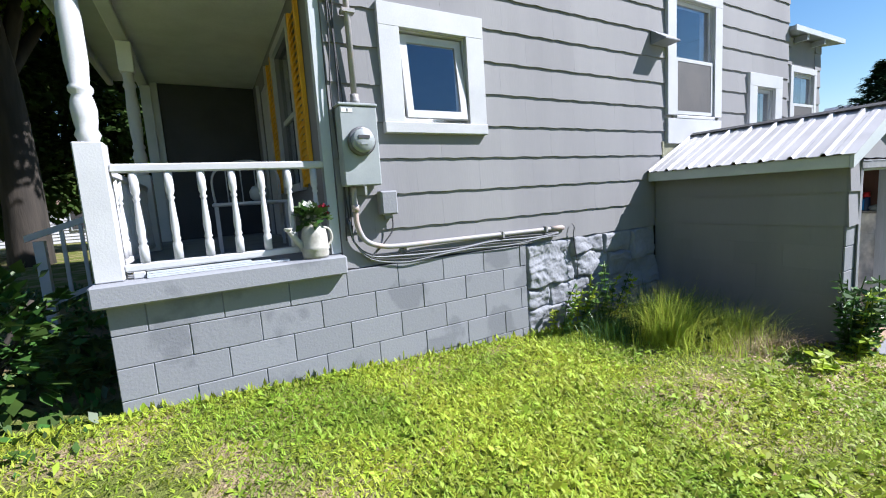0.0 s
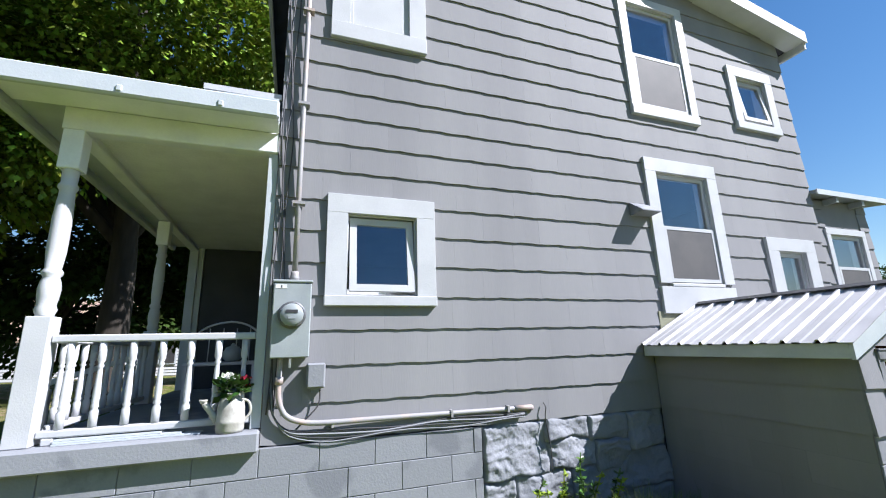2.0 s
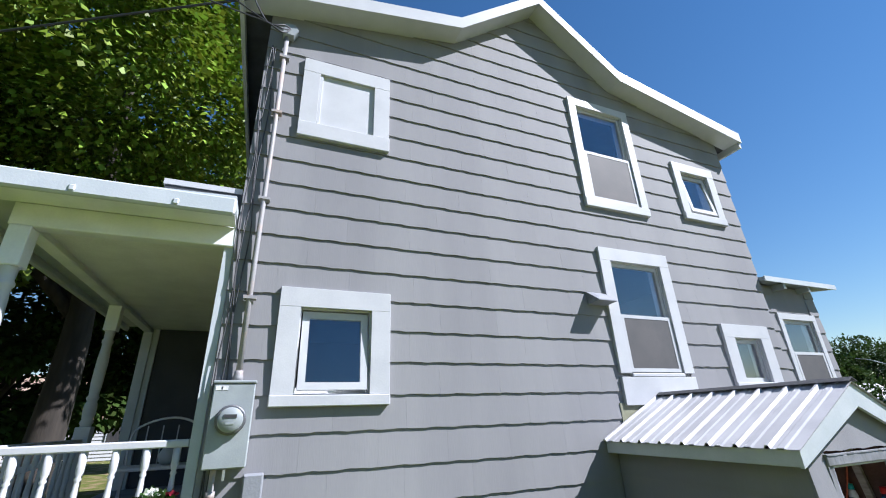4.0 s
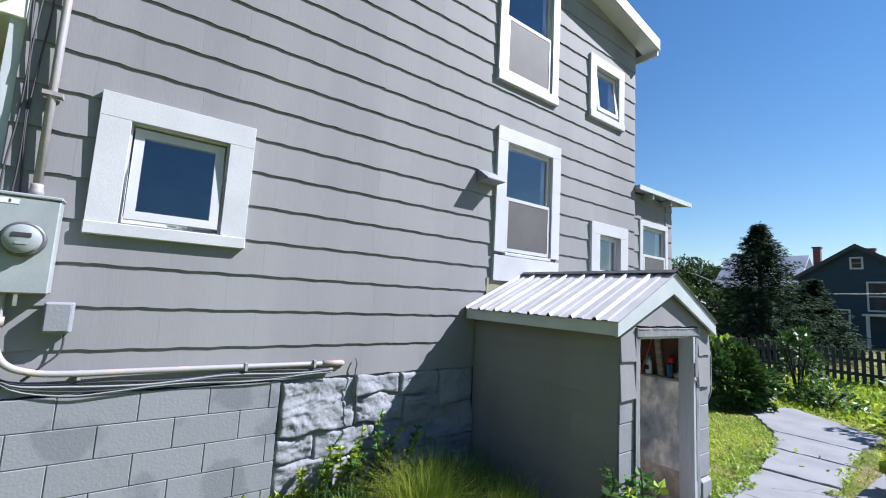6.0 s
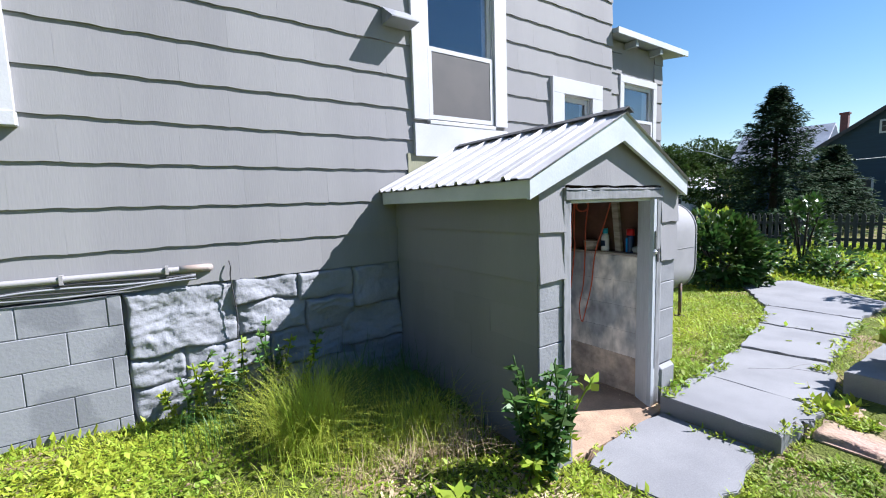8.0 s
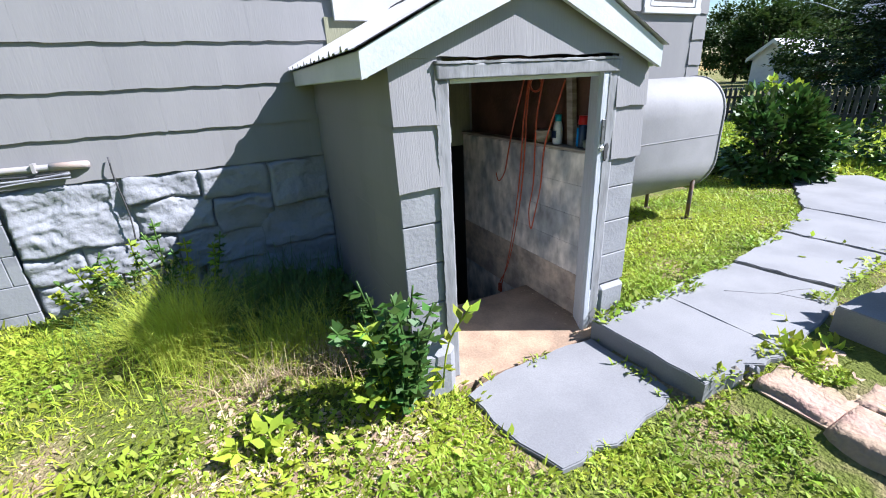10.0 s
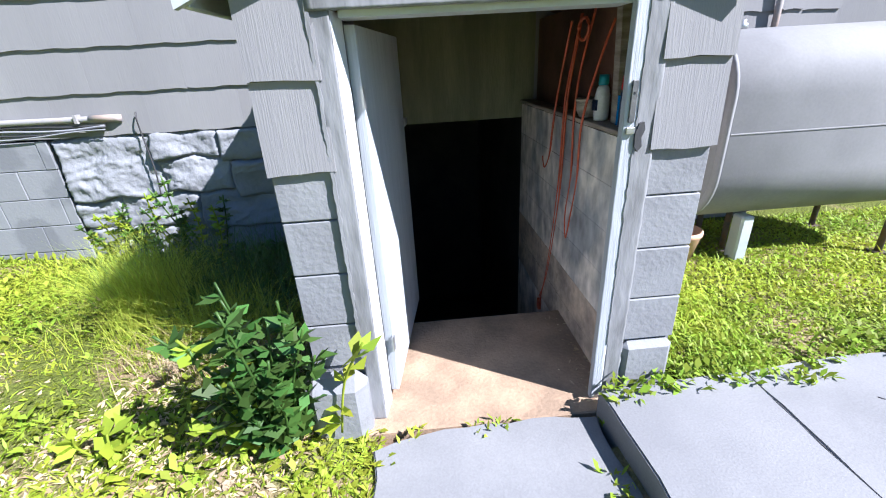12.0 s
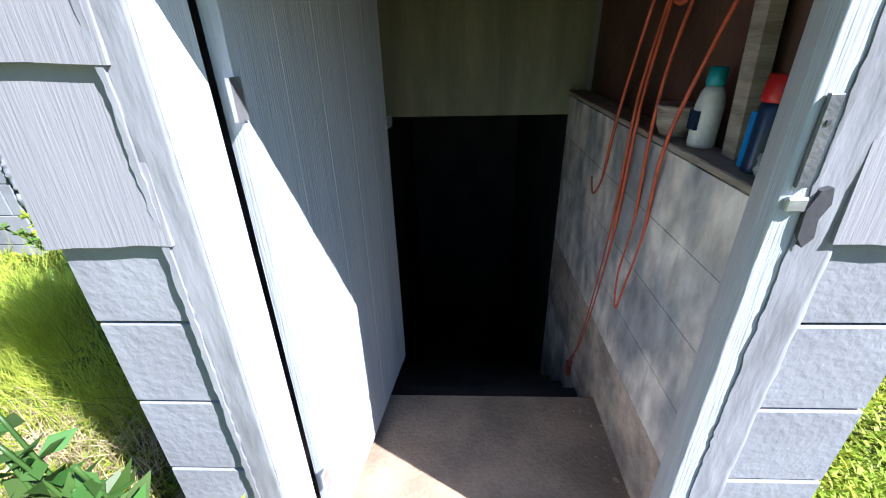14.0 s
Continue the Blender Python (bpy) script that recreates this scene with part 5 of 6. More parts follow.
for k in range(26):
    a, r = random.uniform(0, 6.3), random.uniform(0.06, 0.30)
    bx, by = 5.22 + r * 0.3 * math.cos(a), 1.15 + r * 0.25 * math.sin(a)
    tx, ty = 5.20 + r * 0.95 * math.cos(a), 1.12 + r * 0.6 * math.sin(a)
    if tx > 5.30:
        ty = min(ty, 1.13)
    leafy_stem(plant, (bx, min(by, 1.2), 0.03), (tx, ty, random.uniform(0.30, 0.74) - 0.5 * max(0, r - 0.2)), 0.07, 32, SHRUBLEAF if k % 9 else GRASS)
sp = thing("weed_sprig", (5.5, 1.12, 0.1), "bright green weed sprig beside the jamb", "weed")
leafy_stem(sp, (5.45, 1.14, 0.05), (5.60, 1.08, 0.52), 0.085, 16, GRASS)
wf = thing("wall_weed", (3.95, 2.8, 0.2), "leafy weed growing below the stone wall", "weed")
for k in range(20):
    x = 3.62 + 0.04 * k
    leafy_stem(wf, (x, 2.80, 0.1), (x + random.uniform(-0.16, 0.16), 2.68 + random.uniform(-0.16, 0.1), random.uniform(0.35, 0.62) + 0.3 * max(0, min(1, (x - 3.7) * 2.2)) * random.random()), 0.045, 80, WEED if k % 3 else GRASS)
gy = thing("weed_sprig", (4.7, 1.3, 0.05), "young bright weed in the bare patch", "weed")
for k in range(4):
    leafy_stem(gy, (4.55 + 0.02 * k, 1.12, 0.04), (4.5 + 0.06 * k, 1.1 + 0.05 * (k % 2), 0.2), 0.08, 9, GRASS)


def bush(name, x, y, r, h, n, leaf, material, label, z0=0.05, wide=0.36):
    b = thing(name, (x, y, z0), label, "bush")
    for k in range(7):
        a = k * 0.9
        part("branch", tube(bmesh.new(), smooth_path([(x, y, z0 - 0.05), (x + r * 0.3 * math.cos(a), y + r * 0.3 * math.sin(a), z0 + h * 0.45), (x + r * 0.65 * math.cos(a), y + r * 0.65 * math.sin(a), z0 + h * 0.8)], 3), 0.018, 5), BARK, b)
    knots = []
    for k in range(46):
        u, a = random.uniform(0.05, 1.0), random.uniform(0, 2 * math.pi)
        q = math.sqrt(max(0.05, 1 - (u * 1.25 - 0.35) ** 2)) * random.uniform(0.55, 1.05)
        knots.append((Vector((x + r * q * math.cos(a), y + r * q * math.sin(a), z0 + h * u)), random.uniform(0.55, 1.2)))

    def place(k):
        c, s = knots[k % len(knots)]
        d = Vector((random.gauss(0, 1), random.gauss(0, 1), random.gauss(0, 1))).normalized()
        out = (c - Vector((x, y, z0 + h * 0.4))).normalized()
        return c + d * r * 0.27 * s, d * 0.7 + out * 0.8 + Vector((0, 0, -0.1))
    leaves("foliage", n, place, leaf, material, b, wide=wide)
    return b


bush("hydrangea_bush", 11.3, 2.75, 0.60, 1.02, 3600, 0.11, LEAF, "dense dark glossy-leaved bush behind the tank")
bush("rose_bush", 13.6, 2.28, 0.36, 1.42, 1300, 0.085, LEAF, "tall loose rose bush by the path", wide=0.3)
bush("low_bush", 13.2, 1.75, 0.45, 0.4, 700, 0.09, WEED, "low pale-leaved bush by the path")
bush("low_bush", 13.4, 2.9, 0.45, 0.55, 450, 0.10, LEAF, "low green bush on the back lawn")
bush("yellow_shrub", 12.2, 3.25, 0.40, 1.24, 1100, 0.09, GRASS, "yellow-green shrub behind the dark bush")
bush("garden_shrub", 12.5, -0.2, 0.85, 1.7, 2400, 0.10, WEED, "leafy garden shrub beside the path")
bush("garden_shrub", 9.6, -0.9, 0.45, 1.5, 420, 0.12, GRASS, "bright leafy shrub beside the slab", wide=0.3)
bush("bed_plants", -0.55, 3.5, 0.6, 0.75, 900, 0.10, LEAF, "shaded bed plants at the porch corner", z0=0.4)
bush("bed_flowers", -0.75, 2.95, 0.35, 0.5, 380, 0.07, WEED, "leafy yellow-green plants beside the porch", z0=0.4)
fl = thing("yellow_flower", (-0.8, 2.85, 0.8), "small yellow flowers in the bed", "flower")
leaves("petals", 46, around((-0.85, 2.85, 0.72), (0.2, 0.16, 0.12)), 0.035, YELLOW, fl)
pl = thing("planter", (7.95, 0.05, 0.247), "low dark planter on the upper slab", "planter")
part("tub", lathe(bmesh.new(), [(0.19, 0), (0.22, 0.10), (0.24, 0.15), (0.22, 0.155), (0.21, 0.12)], 8.05, 0.06, 0.249, 24), PLANTER, pl)
leaves("foliage", 260, around((8.05, 0.06, 0.44), (0.24, 0.24, 0.15)), 0.10, GRASS, pl)


def tree(name, x, y, h, trunk_r, crown, n, leaf, material, label, knots_n=90):
    t = thing(name, (x, y, 0.05), label, "tree")
    cx, cy, cz, rx, ry, rz = crown
    part("trunk", tube(bmesh.new(), smooth_path([(x, y, 0.0), (x + 0.1, y, h * 0.25), (x + (cx - x) * 0.5, y + (cy - y) * 0.5, h * 0.5), (cx, cy, h * 0.8)], 4), [trunk_r * (1 - 0.85 * i / 12) for i in range(13)], 10), BARK, t)
    knots = []
    for k in range(knots_n):
        d = Vector((random.gauss(0, 1), random.gauss(0, 1), random.gauss(0, 1))).normalized()
        q = random.uniform(0.45, 1.0) ** 0.6
        knots.append((Vector((cx + d.x * rx * q, cy + d.y * ry * q, cz + d.z * rz * q)), random.uniform(0.6, 1.3), d))
    for k in range(9):
        c = knots[k][0]
        part("limb", tube(bmesh.new(), smooth_path([(x, y, h * 0.28), ((x + c.x) / 2, (y + c.y) / 2, h * 0.34 + (c.z - h * 0.3) * 0.3), tuple(c)], 3), [trunk_r * 0.4 * (1 - 0.12 * i) for i in range(7)], 6), BARK, t)
    rad = (rx + ry + rz) / 3 * 0.24

    def place(k):
        c, s, d0 = knots[k % knots_n]
        d = Vector((random.gauss(0, 1), random.gauss(0, 1), random.gauss(0, 0.8))).normalized()
        return c + d * rad * s * random.uniform(0.3, 1) ** 0.5, d + d0 * 0.5 + Vector((0, 0, -0.35))
    leaves("crown", n, place, leaf, material, t, wide=0.4)
    return t


random.seed(11)
tree("maple_tree", -3.4, 15.0, 18, 0.5, (-3.2, 13.0, 12.6, 7.0, 6.0, 6.0), 120000, 0.17, TREELEAF, "large sunlit maple behind the porch", 120)
tree("maple_tree", -10.5, 12.0, 14, 0.45, (-9.0, 12.5, 8.2, 5.4, 4.6, 5.6), 60000, 0.2, TREELEAF, "leafy maple at the yard's edge", 80)
# dark-leaved layer below the maple crown; its deep shade is in the leaf colour
tree("yard_tree", -1.0, 21.5, 8, 0.25, (-1.0, 21.5, 5.6, 5.6, 2.5, 4.0), 24000, 0.22, FARLEAF, "dense tree behind the porch, dark leaves standing in for shade", 90)
tree("yard_tree", -7.0, 20.0, 9, 0.3, (-7.0, 20.0, 6.6, 7.5, 3.0, 4.8), 42000, 0.26, FARLEAF, "tree in the neighbouring yard, dark leaves standing in for shade", 80)
for i, (x, y, r, h) in enumerate(((47, 22.2, 3.0, 6.4), (60, 23.6, 4.4, 8.0), (58, 31, 5, 8.0))):
    tree("background_tree", x, y, h, 0.25, (x, y, h * 0.56, r, r, h * 0.44), 16000, 0.25, FARLEAF, "rounded dark green tree in the distance", 70)


tree("fruit_tree", 26.0, 8.9, 3.4, 0.12, (26.0, 8.9, 1.95, 1.5, 1.5, 1.0), 6000, 0.12, FARLEAF, "small round garden tree beside the spruce", 60)


def spruce(name, x, y, h, r, label):
    t = thing(name, (x, y, 0.05), label, "tree")
    part("trunk", tube(bmesh.new(), [(x, y, 0.0), (x, y, h * 0.5), (x, y, h * 0.98)], [0.16, 0.09, 0.02], 8), BARK, t)
    tips = []
    for k in range(330):
        u = (k / 330) ** 1.25
        a = k * 2.4 + random.uniform(-0.3, 0.3)
        lump = 1 + 0.35 * noise.noise((math.cos(a) * 1.2, math.sin(a) * 1.2, u * 7 + x))
        L = (r * (1 - u) ** 0.95 * lump * random.uniform(0.55, 1.15) + 0.07) * (0.75 if u < 0.08 else 1)
        z = 0.35 + u * (h - 0.4)
        tips.append((z, a, L))

    def place(k):
        z, a, L = tips[k % len(tips)]
        s = random.uniform(0.12, 1)
        p = Vector((x + math.cos(a) * L * s, y + math.sin(a) * L * s, z - 0.30 * L * s + 0.26 * L * s * s))
        side = random.choice((-1, 1))
        d = Vector((math.cos(a + side * 0.7), math.sin(a + side * 0.7), random.uniform(-0.5, 0.15)))
        return p + Vector((random.gauss(0, 0.05), random.gauss(0, 0.05), random.gauss(0, 0.04))), d
    leaves("crown", 30000, place, 0.17, NEEDLE, t, wide=0.13)
    return t


spruce("spruce_tree", 22.3, 5.5, 5.35, 3.3, "dark blue-green spruce behind the fence")
spruce("spruce_tree", 25.0, 4.5, 3.3, 1.7, "smaller dark spruce beside the blue house")

# picket fence
fence = thing("picket_fence", (17.9, 3, 0.05), "weathered grey picket fence along the back lawn", "fence")
pk = None
for i in range(70):
    y = -1.5 + i * 0.145
    if pk is None:
        ob = part("picket", prism(bmesh.new(), [(-0.042, 0.0), (0.042, 0.0), (0.042, 0.86), (0, 0.93), (-0.042, 0.86)], "x", 0, 0.02), PICKET, fence)
        pk = ob.data
    else:
        ob = new("picket", pk)
        ob.parent = fence
        ob.matrix_parent_inverse = Matrix.Translation(-world_at(fence))
    ob.location = (17.9, y, 0.08)
part("rail", B(17.925, 17.96, -1.55, 8.6, 0.3, 0.38), PICKET, fence)
part("rail", B(17.925, 17.96, -1.55, 8.6, 0.7, 0.78), PICKET, fence)
for y in (-1.3, 1.1, 3.5, 5.9, 8.3):
    part("post", B(17.965, 18.06, y, y + 0.09, 0.05, 1.0), PICKET, fence)

# ---- neighbouring houses ----
def gable_house(name, x0, x1, y0, y1, zw, zr, axis, wallm, roofm, label, wins=(), over=0.3):
    """A plain house, its ridge along x or y; wins: windows on the face towards low x as (y, z, width, height)."""
    h = thing(name, ((x0 + x1) / 2, (y0 + y1) / 2, 0), label, "house")
    if axis == "x":
        ym = (y0 + y1) / 2
        part("wall", prism(bmesh.new(), [(y0, 0), (y1, 0), (y1, zw), (ym, zr), (y0, zw)], "x", x0, x1), wallm, h)
        sl = (zr - zw) / (ym - y0)
        for s, ye in ((-1, y0 - over), (1, y1 + over)):
            part("roof", prism(bmesh.new(), [(ye, zw - over * sl), (ym, zr), (ym, zr + 0.14), (ye, zw - over * sl + 0.14)], "x", x0 - over, x1), roofm, h)
            part("rake_board", prism(bmesh.new(), [(ye, zw - over * sl - 0.12), (ym, zr - 0.12), (ym, zr + 0.15), (ye, zw - over * sl + 0.15)], "x", x0 - over - 0.04, x0 - over - 0.003), PALE if wallm is WHITE else DARK, h)
    else:
        xm = (x0 + x1) / 2
        part("wall", prism(bmesh.new(), [(x0, 0), (x1, 0), (x1, zw), (xm, zr), (x0, zw)], "y", y0, y1), wallm, h)
        sl = (zr - zw) / (xm - x0)
        for s, xe in ((-1, x0 - over), (1, x1 + over)):
            part("roof", prism(bmesh.new(), [(xe, zw - over * sl), (xm, zr), (xm, zr + 0.14), (xe, zw - over * sl + 0.14)], "y", y0, y1 + over), roofm, h)
    for (y, z, w, hh) in wins:
        f = part("window", B(x0 - 0.05, x0 - 0.004, y - w / 2 - 0.1, y + w / 2 + 0.1, z - 0.1, z + hh + 0.1), PALE, h, "white framed window")
        part("pane", B(x0 - 0.06, x0 - 0.052, y - w / 2, y + w / 2, z, z + hh * 0.48), UNLIT, f)
        part("pane", B(x0 - 0.06, x0 - 0.052, y - w / 2, y + w / 2, z + hh * 0.53, z + hh), UNLIT, f)
    return h


bh = gable_house("blue_house", 40.0, 52, 2.6, 8.6, 4.5, 6.5, "x", BLUEH, GREYROOF, "two-storey dark blue house with silver metal roof", [(4.6, 2.4, 1.0, 1.7), (5.6, 5.1, 0.45, 0.6), (6.6, 0.6, 1.0, 1.7)])
part("porch_roof", prism(bmesh.new(), [(1.2, 2.0), (5.2, 2.0), (5.2, 2.12), (1.2, 2.3)], "x", 38.2, 39.94), PALE, bh)
part("porch_post", B(38.3, 38.45, 4.9, 5.05, 0, 2.0), PALE, bh)
wing = gable_house("blue_house_wing", 41.5, 47.5, 8.95, 14.3, 3.9, 6.4, "y", BLUEH, GREYROOF, "blue rear wing under a sloping silver roof")
for (x, y, z) in ((46.0, 8.8, 6.2), (46.0, 5.75, 5.9)):
    c = thing("chimney", (x, y, z), "red brick chimney on the metal roof", "chimney", "house chimneys")
    part("stack", B(x - 0.22, x + 0.22, y - 0.22, y + 0.22, z - 0.6, z + 1.02), BRICK, c)
    part("cap", B(x - 0.28, x + 0.28, y - 0.28, y + 0.28, z + 1.02, z + 1.14), BRICK, c)
gable_house("white_cottage", 40, 46, 16.7, 19.3, 2.2, 3.15, "x", WHITE, GREYROOF, "small white house with tin roof far off", [(17.5, 1.0, 0.35, 0.9)])
nb = gable_house("neighbour_house", -18, -2.5, 29, 36, 2.7, 5.0, "x", WHITE, PINK, "low white clapboard house with reddish roof")
for i in range(14):
    part("clapboard", prism(bmesh.new(), [(28.995, 0.3 + i * 0.17), (28.995, 0.46 + i * 0.17), (28.96, 0.3 + i * 0.17)], "x", -18, -2.5), WHITE, nb)
for x in (-14, -9.5, -5.5):
    f = part("window", B(x, x + 0.9, 28.90, 28.955, 1.1, 2.2), PALE, nb)
    part("pane", B(x + 0.08, x + 0.82, 28.88, 28.895, 1.18, 2.12), UNLIT, f)
wire = thing("overhead_wire", (25, 10, 5), "thin overhead utility wire", "wire")
part("wire", tube(bmesh.new(), smooth_path([(60, -20, 7.0), (28, 3.0, 2.9), (24, 9, 3.6)], 8), 0.012, 5), PALE, wire)

# ---- pieces of walls, last ----
def shingle(name, xa, xb, za, zb, zl, zn, parent, ytop, material, top=None):
    """One siding shingle: zl, zn are its own and the next lap line; its butt stands proud and waves a little."""
    bm = bmesh.new()
    n = max(2, int((xb - xa) / 0.055))
    ph = random.uniform(0, 6.3)

    def yy(z):
        return ytop - 0.003 - 0.014 * (zn - z) / (zn - zl)
    rows = []
    for i in range(n + 1):
        x = xa + (xb - xa) * i / n
        wave = 0.0035 * math.sin(x * 21 + ph) + 0.002 * math.sin(x * 47 + ph) if za == zl else 0
        t = min(zb, top(x)) if top else zb
        if t < za + wave + 0.004:
            t = za + wave + 0.004
        rows.append((bm.verts.new((x, yy(za), za + wave)), bm.verts.new((x, yy(t), t)), bm.verts.new((x, ytop - 0.001, za + wave))))
    for a, b in zip(rows, rows[1:]):
        bm.faces.new((a[0], b[0], b[1], a[1]))
        bm.faces.new((a[2], b[2], b[0], a[0]))
    for r, flip in ((rows[0], 0), (rows[-1], 1)):
        bm.faces.new((r[0], r[1], r[2]) if not flip else (r[2], r[1], r[0]))
    return part(name, bm, material, parent)


random.seed(21)
laps = [BASE] + [1.308 + 0.27 * k for k in range(8)] + [3.198 + 0.2613 * k for k in range(1, 18)]
for k in range(len(laps) - 1):
    zl, zn = laps[k], laps[k + 1]
    xs = [WX0]
    x = WX0 + (0.31 if k % 2 else 0.61) + random.uniform(-0.05, 0.05)
    while x < WX1 - 0.08:
        xs.append(x)
        x += 0.61
    xs.append(WX1)
    for a, b in zip(xs, xs[1:]):
        if max(roof_z(a), roof_z((a + b) / 2), roof_z(b)) < zl + 0.03:
            continue
        cells = [(a + 0.0003, b - 0.0003, zl, zn)]
        for x0, x1, z0, z1, s, t, bo, kind in WINDOWS.values():
            r0, r1, q0, q1 = x0 + 0.03, x1 - 0.03, z0 + 0.03, z1 - 0.03
            out = []
            for (ca, cb, cz, cd) in cells:
                if cb <= r0 or ca >= r1 or cd <= q0 or cz >= q1:
                    out.append((ca, cb, cz, cd))
                    continue
                if ca < r0:
                    out.append((ca, r0, cz, cd))
                if cb > r1:
                    out.append((r1, cb, cz, cd))
                m0, m1 = max(ca, r0), min(cb, r1)
                if cz < q0:
                    out.append((m0, m1, cz, q0))
                if cd > q1:
                    out.append((m0, m1, q1, cd))
            cells = out
        for (ca, cb, cz, cd) in cells:
            if cb - ca > 0.02 and cd - cz > 0.012:
                shingle("shingle", ca, cb, cz, cd, zl, zn, wall, WY, SIDING, roof_z)
for k in range(1, 10):
    zl, zn = laps[k], laps[k + 1]
    for a, b in ((8.57, 8.93), (9.74, 9.965)):
        shingle("shingle", a, b, zl, min(zn, 3.58), zl, zn, ext, 3.08, SIDING)

# concrete blocks of the porch foundation
rows = [(0.84, 1.032), (0.64, 0.84), (0.44, 0.64), (0.24, 0.44), (0.04, 0.24)]
for r, (z0, z1) in enumerate(rows):
    x = 2.89 - 7 * 0.41 if r % 2 == 0 else 3.10 - 7 * 0.41
    edges = [0.245] + [x + 0.41 * i for i in range(12) if 0.30 < x + 0.41 * i < 3.34] + [3.375]
    for a, b in zip(edges, edges[1:]):
        part("block", B(a + 0.0026, b - 0.0026, 2.93 + random.uniform(-0.0025, 0.0025), 2.946, z0 + 0.0026, z1 - 0.0026, bevel=0.003), BLOCKP, found)
for z0, z1 in rows:
    for i in range(4):
        part("block", B(0.243, 0.262, 2.95 + 0.41 * i, 3.35 + 0.41 * i, z0 + 0.005, z1 - 0.005), BLOCKP, found)


def stone(x0, x1, z0, z1, y, parent, seed):
    """A rock-faced foundation stone."""
    bm = bmesh.new()
    nx, nz = max(5, int((x1 - x0) / 0.0125)), max(5, int((z1 - z0) / 0.0125))
    v = {}
    tilt = Vector((math.sin(seed * 5) * 0.10, 0, math.cos(seed * 3) * 0.14))
    for i in range(nx + 1):
        for j in range(nz + 1):
            u, w = i / nx, j / nz
            e = min(u * (x1 - x0), (1 - u) * (x1 - x0), w * (z1 - z0), (1 - w) * (z1 - z0))
            bulge = 0.034 * min(1, e / 0.022) ** 0.5
            p = Vector((x0 + (x1 - x0) * u, 0, z0 + (z1 - z0) * w))
            q = p * 6 + Vector((seed, 0, seed))
            q2 = Vector((q.x * 0.6 + 0.5 * q.z, 0, q.z * 1.6 - 0.4 * q.x))
            ridge = 1 - abs(noise.noise(q2 * 1.3)) * 2.2
            rough = 0.030 * noise.noise(q * 0.7) + 0.009 * ridge - 0.012 * abs(noise.noise(q * 1.9)) - 0.008 * abs(noise.noise(q2 * 4.1 + Vector((2, 0, 5)))) + 0.006 * noise.noise(q * 9) + 0.004 * noise.noise(q * 22)
            step = 0.006 * math.floor(3 * noise.noise(q2 * 0.8 + Vector((3, 0, 1))))
            off = tilt.x * (p.x - (x0 + x1) / 2) + tilt.z * (p.z - (z0 + z1) / 2)
            jx, jz = 0.035 * noise.noise(p * 5 + Vector((9, 0, 0))), 0.035 * noise.noise(p * 5)
            v[i, j] = bm.verts.new((p.x + jx, min(2.985, y - bulge - (rough + step + off if e > 0 else -0.03)), p.z + jz))
    for i in range(nx):
        for j in range(nz):
            bm.faces.new((v[i, j], v[i + 1, j], v[i + 1, j + 1], v[i, j + 1])).smooth = True
    return part("stone", bm, STONEP, parent)


stones = thing("stone_foundation", (4.4, 2.97, 0), "rough-faced fieldstone foundation painted grey", "wall", kind="structure")
for (x0, x1, z0, z1) in ((3.39, 4.02, 0.60, 1.03), (4.03, 4.46, 0.86, 1.03), (4.47, 4.92, 0.82, 1.03), (4.94, 5.36, 0.70, 1.03), (4.03, 4.52, 0.62, 0.85), (4.53, 4.93, 0.56, 0.81),
                         (3.39, 3.70, 0.40, 0.59), (3.71, 4.24, 0.38, 0.60), (4.25, 4.80, 0.32, 0.61), (4.82, 5.36, 0.38, 0.69), (3.39, 3.85, 0.10, 0.39), (3.86, 4.35, 0.08, 0.37), (4.37, 4.9, 0.06, 0.31), (4.92, 5.36, 0.02, 0.37)):
    stone(x0 - 0.008, x1 + 0.008, z0 - 0.008, z1 + 0.006, 2.975, stones, x0 * 3.1 + z0)
part("mortar", B(3.38, 5.37, 2.988, 2.999, 0.0, 1.035), JOINT, stones)

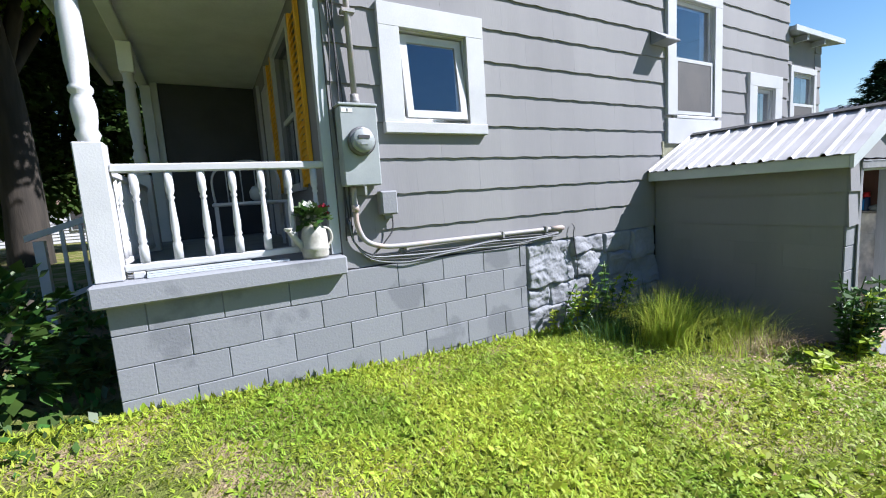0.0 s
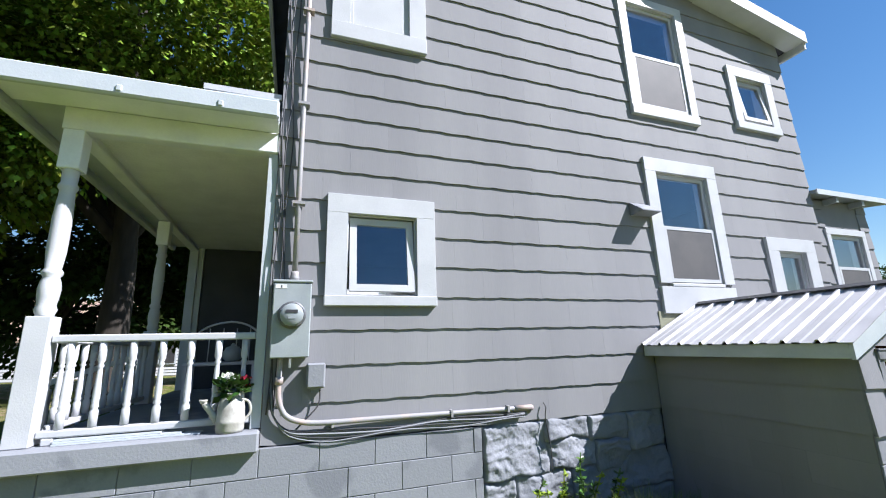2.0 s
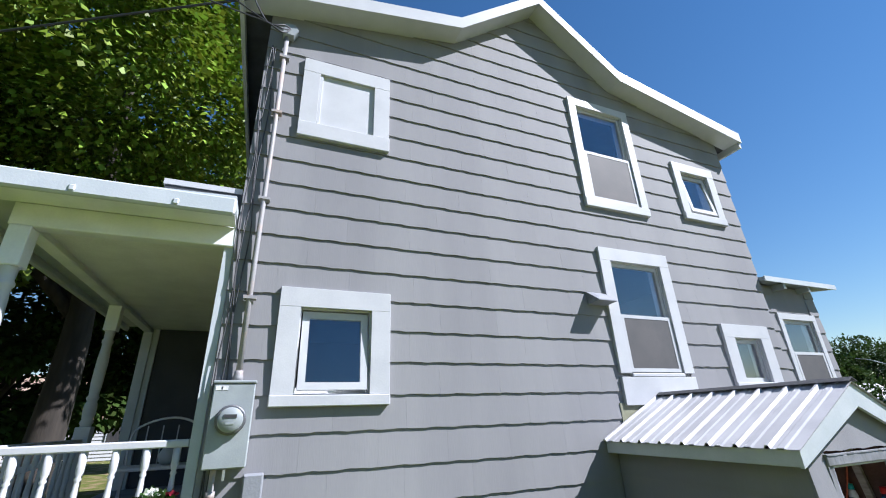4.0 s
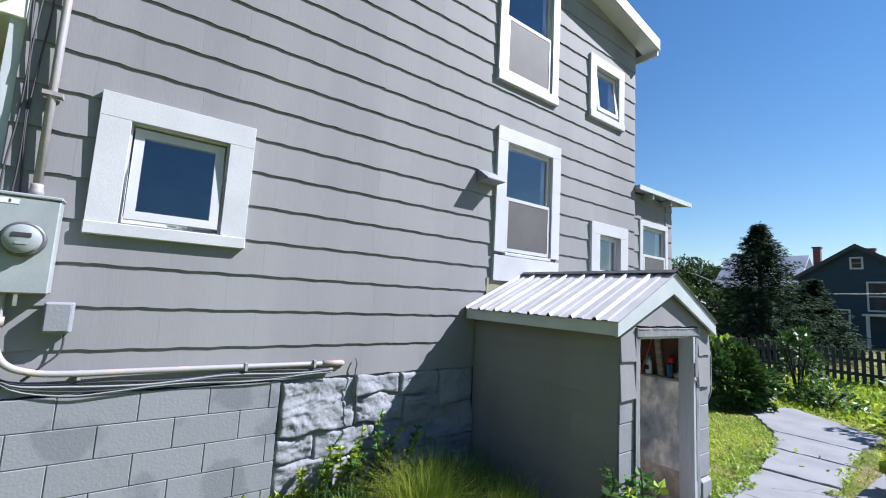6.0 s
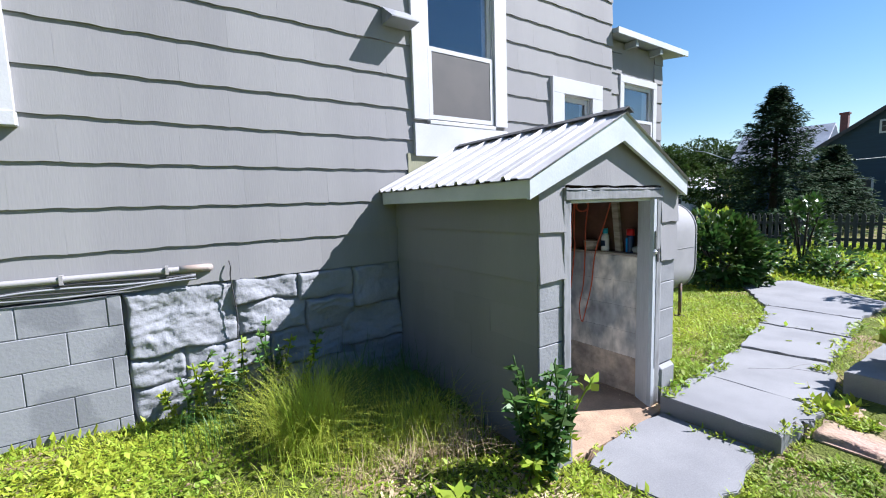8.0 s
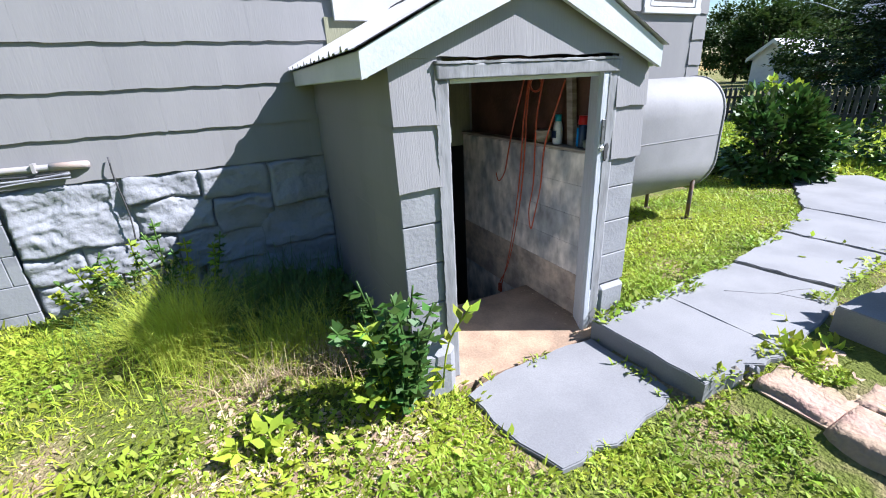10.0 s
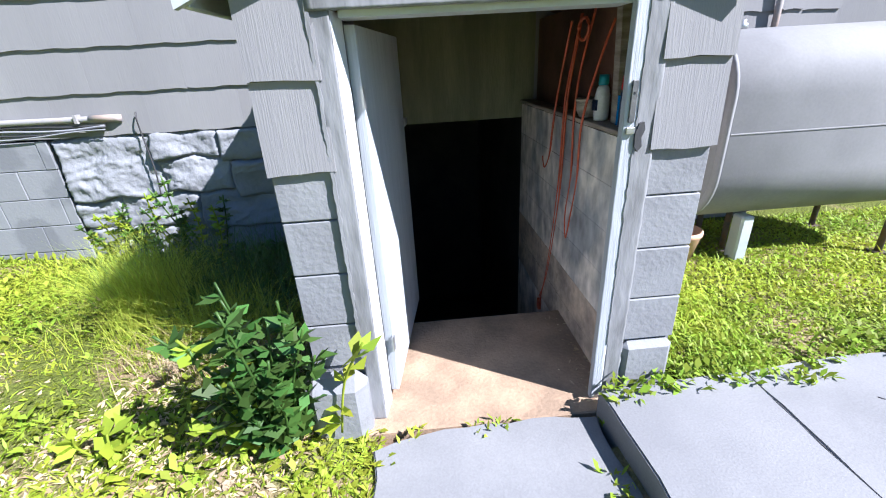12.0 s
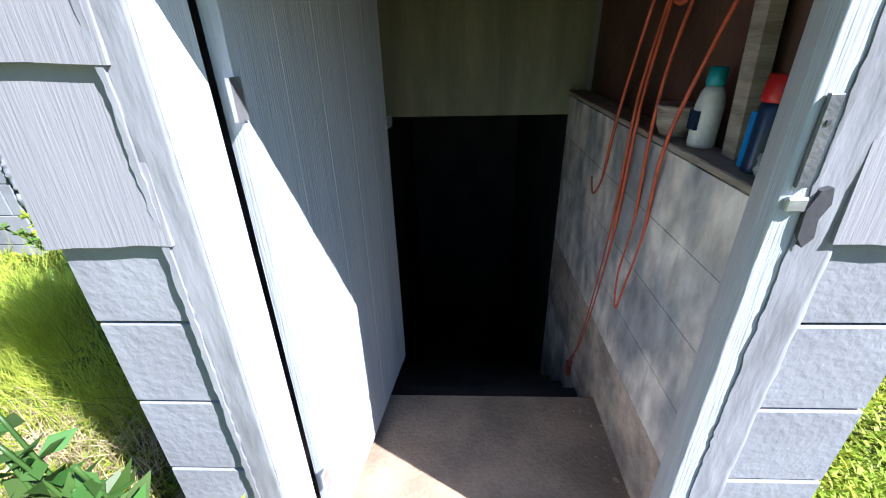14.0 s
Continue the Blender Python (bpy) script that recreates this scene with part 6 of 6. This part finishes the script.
# blocks and shingles of the cellar entrance
for (x0, x1) in ((5.352, 5.562), (6.628, 6.85)):
    for z0, z1 in ((0.27, 0.47), (0.47, 0.69), (0.69, 0.90), (0.90, 1.075)):
        part("block", B(x0, x1, 1.268 + random.uniform(0, 0.006), YF - 0.001, z0 + 0.0025, z1 - 0.0025, bevel=0.004), ROUGHB, cel)
    shingle("shingle", x0 - 0.006, x1 + 0.006, 1.07, 1.352, 1.07, 1.352, cel, 1.268, COMBED)
    shingle("shingle", x0 - 0.006, x1 + 0.006, 1.352, 1.62, 1.352, 1.62, cel, 1.268, COMBED)
    part("cladding_back", B(x0, x1, 1.2685, YF - 0.001, 1.076, 1.62), JOINT, cel)
shingle("shingle", 5.36, 6.84, 1.618, 2.0, 1.618, 2.0, cel, 1.275, COMBED, lambda x: 2.0 - 0.5 * abs(x - 6.05))
part("foot_block", B(5.31, 5.564, 1.17, 1.30, -0.08, 0.262, bevel=0.045), ROUGHB, cel)
part("foot_block", B(6.63, 6.852, 1.245, 1.30, -0.08, 0.262, bevel=0.025), ROUGHB, cel)
for r, (z0, z1) in enumerate(((0.07, 0.27), (0.27, 0.47), (0.47, 0.69), (0.69, 0.90), (0.90, 1.075))):
    edges = [1.287] + [1.5 + 0.41 * i + (0.2 if r % 2 else 0) for i in range(4) if 1.5 + 0.41 * i + (0.2 if r % 2 else 0) < 2.85] + [2.93]
    for a, b in zip(edges, edges[1:]):
        part("block", B(5.355 + random.uniform(0, 0.0015), 5.369, a + 0.0003, b - 0.0003, z0 + 0.0003, z1 - 0.0003), SIDING, cel)
for zl, zn in ((1.07, 1.35), (1.35, 1.60)):
    bm = prism(bmesh.new(), [(5.348, zl), (5.362, zn), (5.369, zn), (5.369, zl)], "y", 1.28, 2.94)
    part("shingle", bm, SIDING, cel)
# courses of block inside the entrance
for r in range(6):
    z1 = 1.08 - 0.2 * r
    for i in range(5):
        a = 1.42 + 0.41 * i - (0.2 if r % 2 else 0)
        a0, b0 = max(1.41, a), min(2.94, a + 0.41)
        if b0 - a0 > 0.05:
            part("block", B(6.61, 6.6205, a0 + 0.001, b0 - 0.001, z1 - 0.199, z1 - 0.001), STAINED if r < 4 else PLASTER, cel)
scatter("landing_debris", 260, (6.40, 6.60, 1.22, 1.9), 0.022, DRY, lambda x, y: random.random() > math.exp(-(6.6 - x) / 0.05), flat=0.15, z=lambda x, y: -0.012, label="crumbs and dry leaves along the cellar wall", kind="stuff", category="litter")
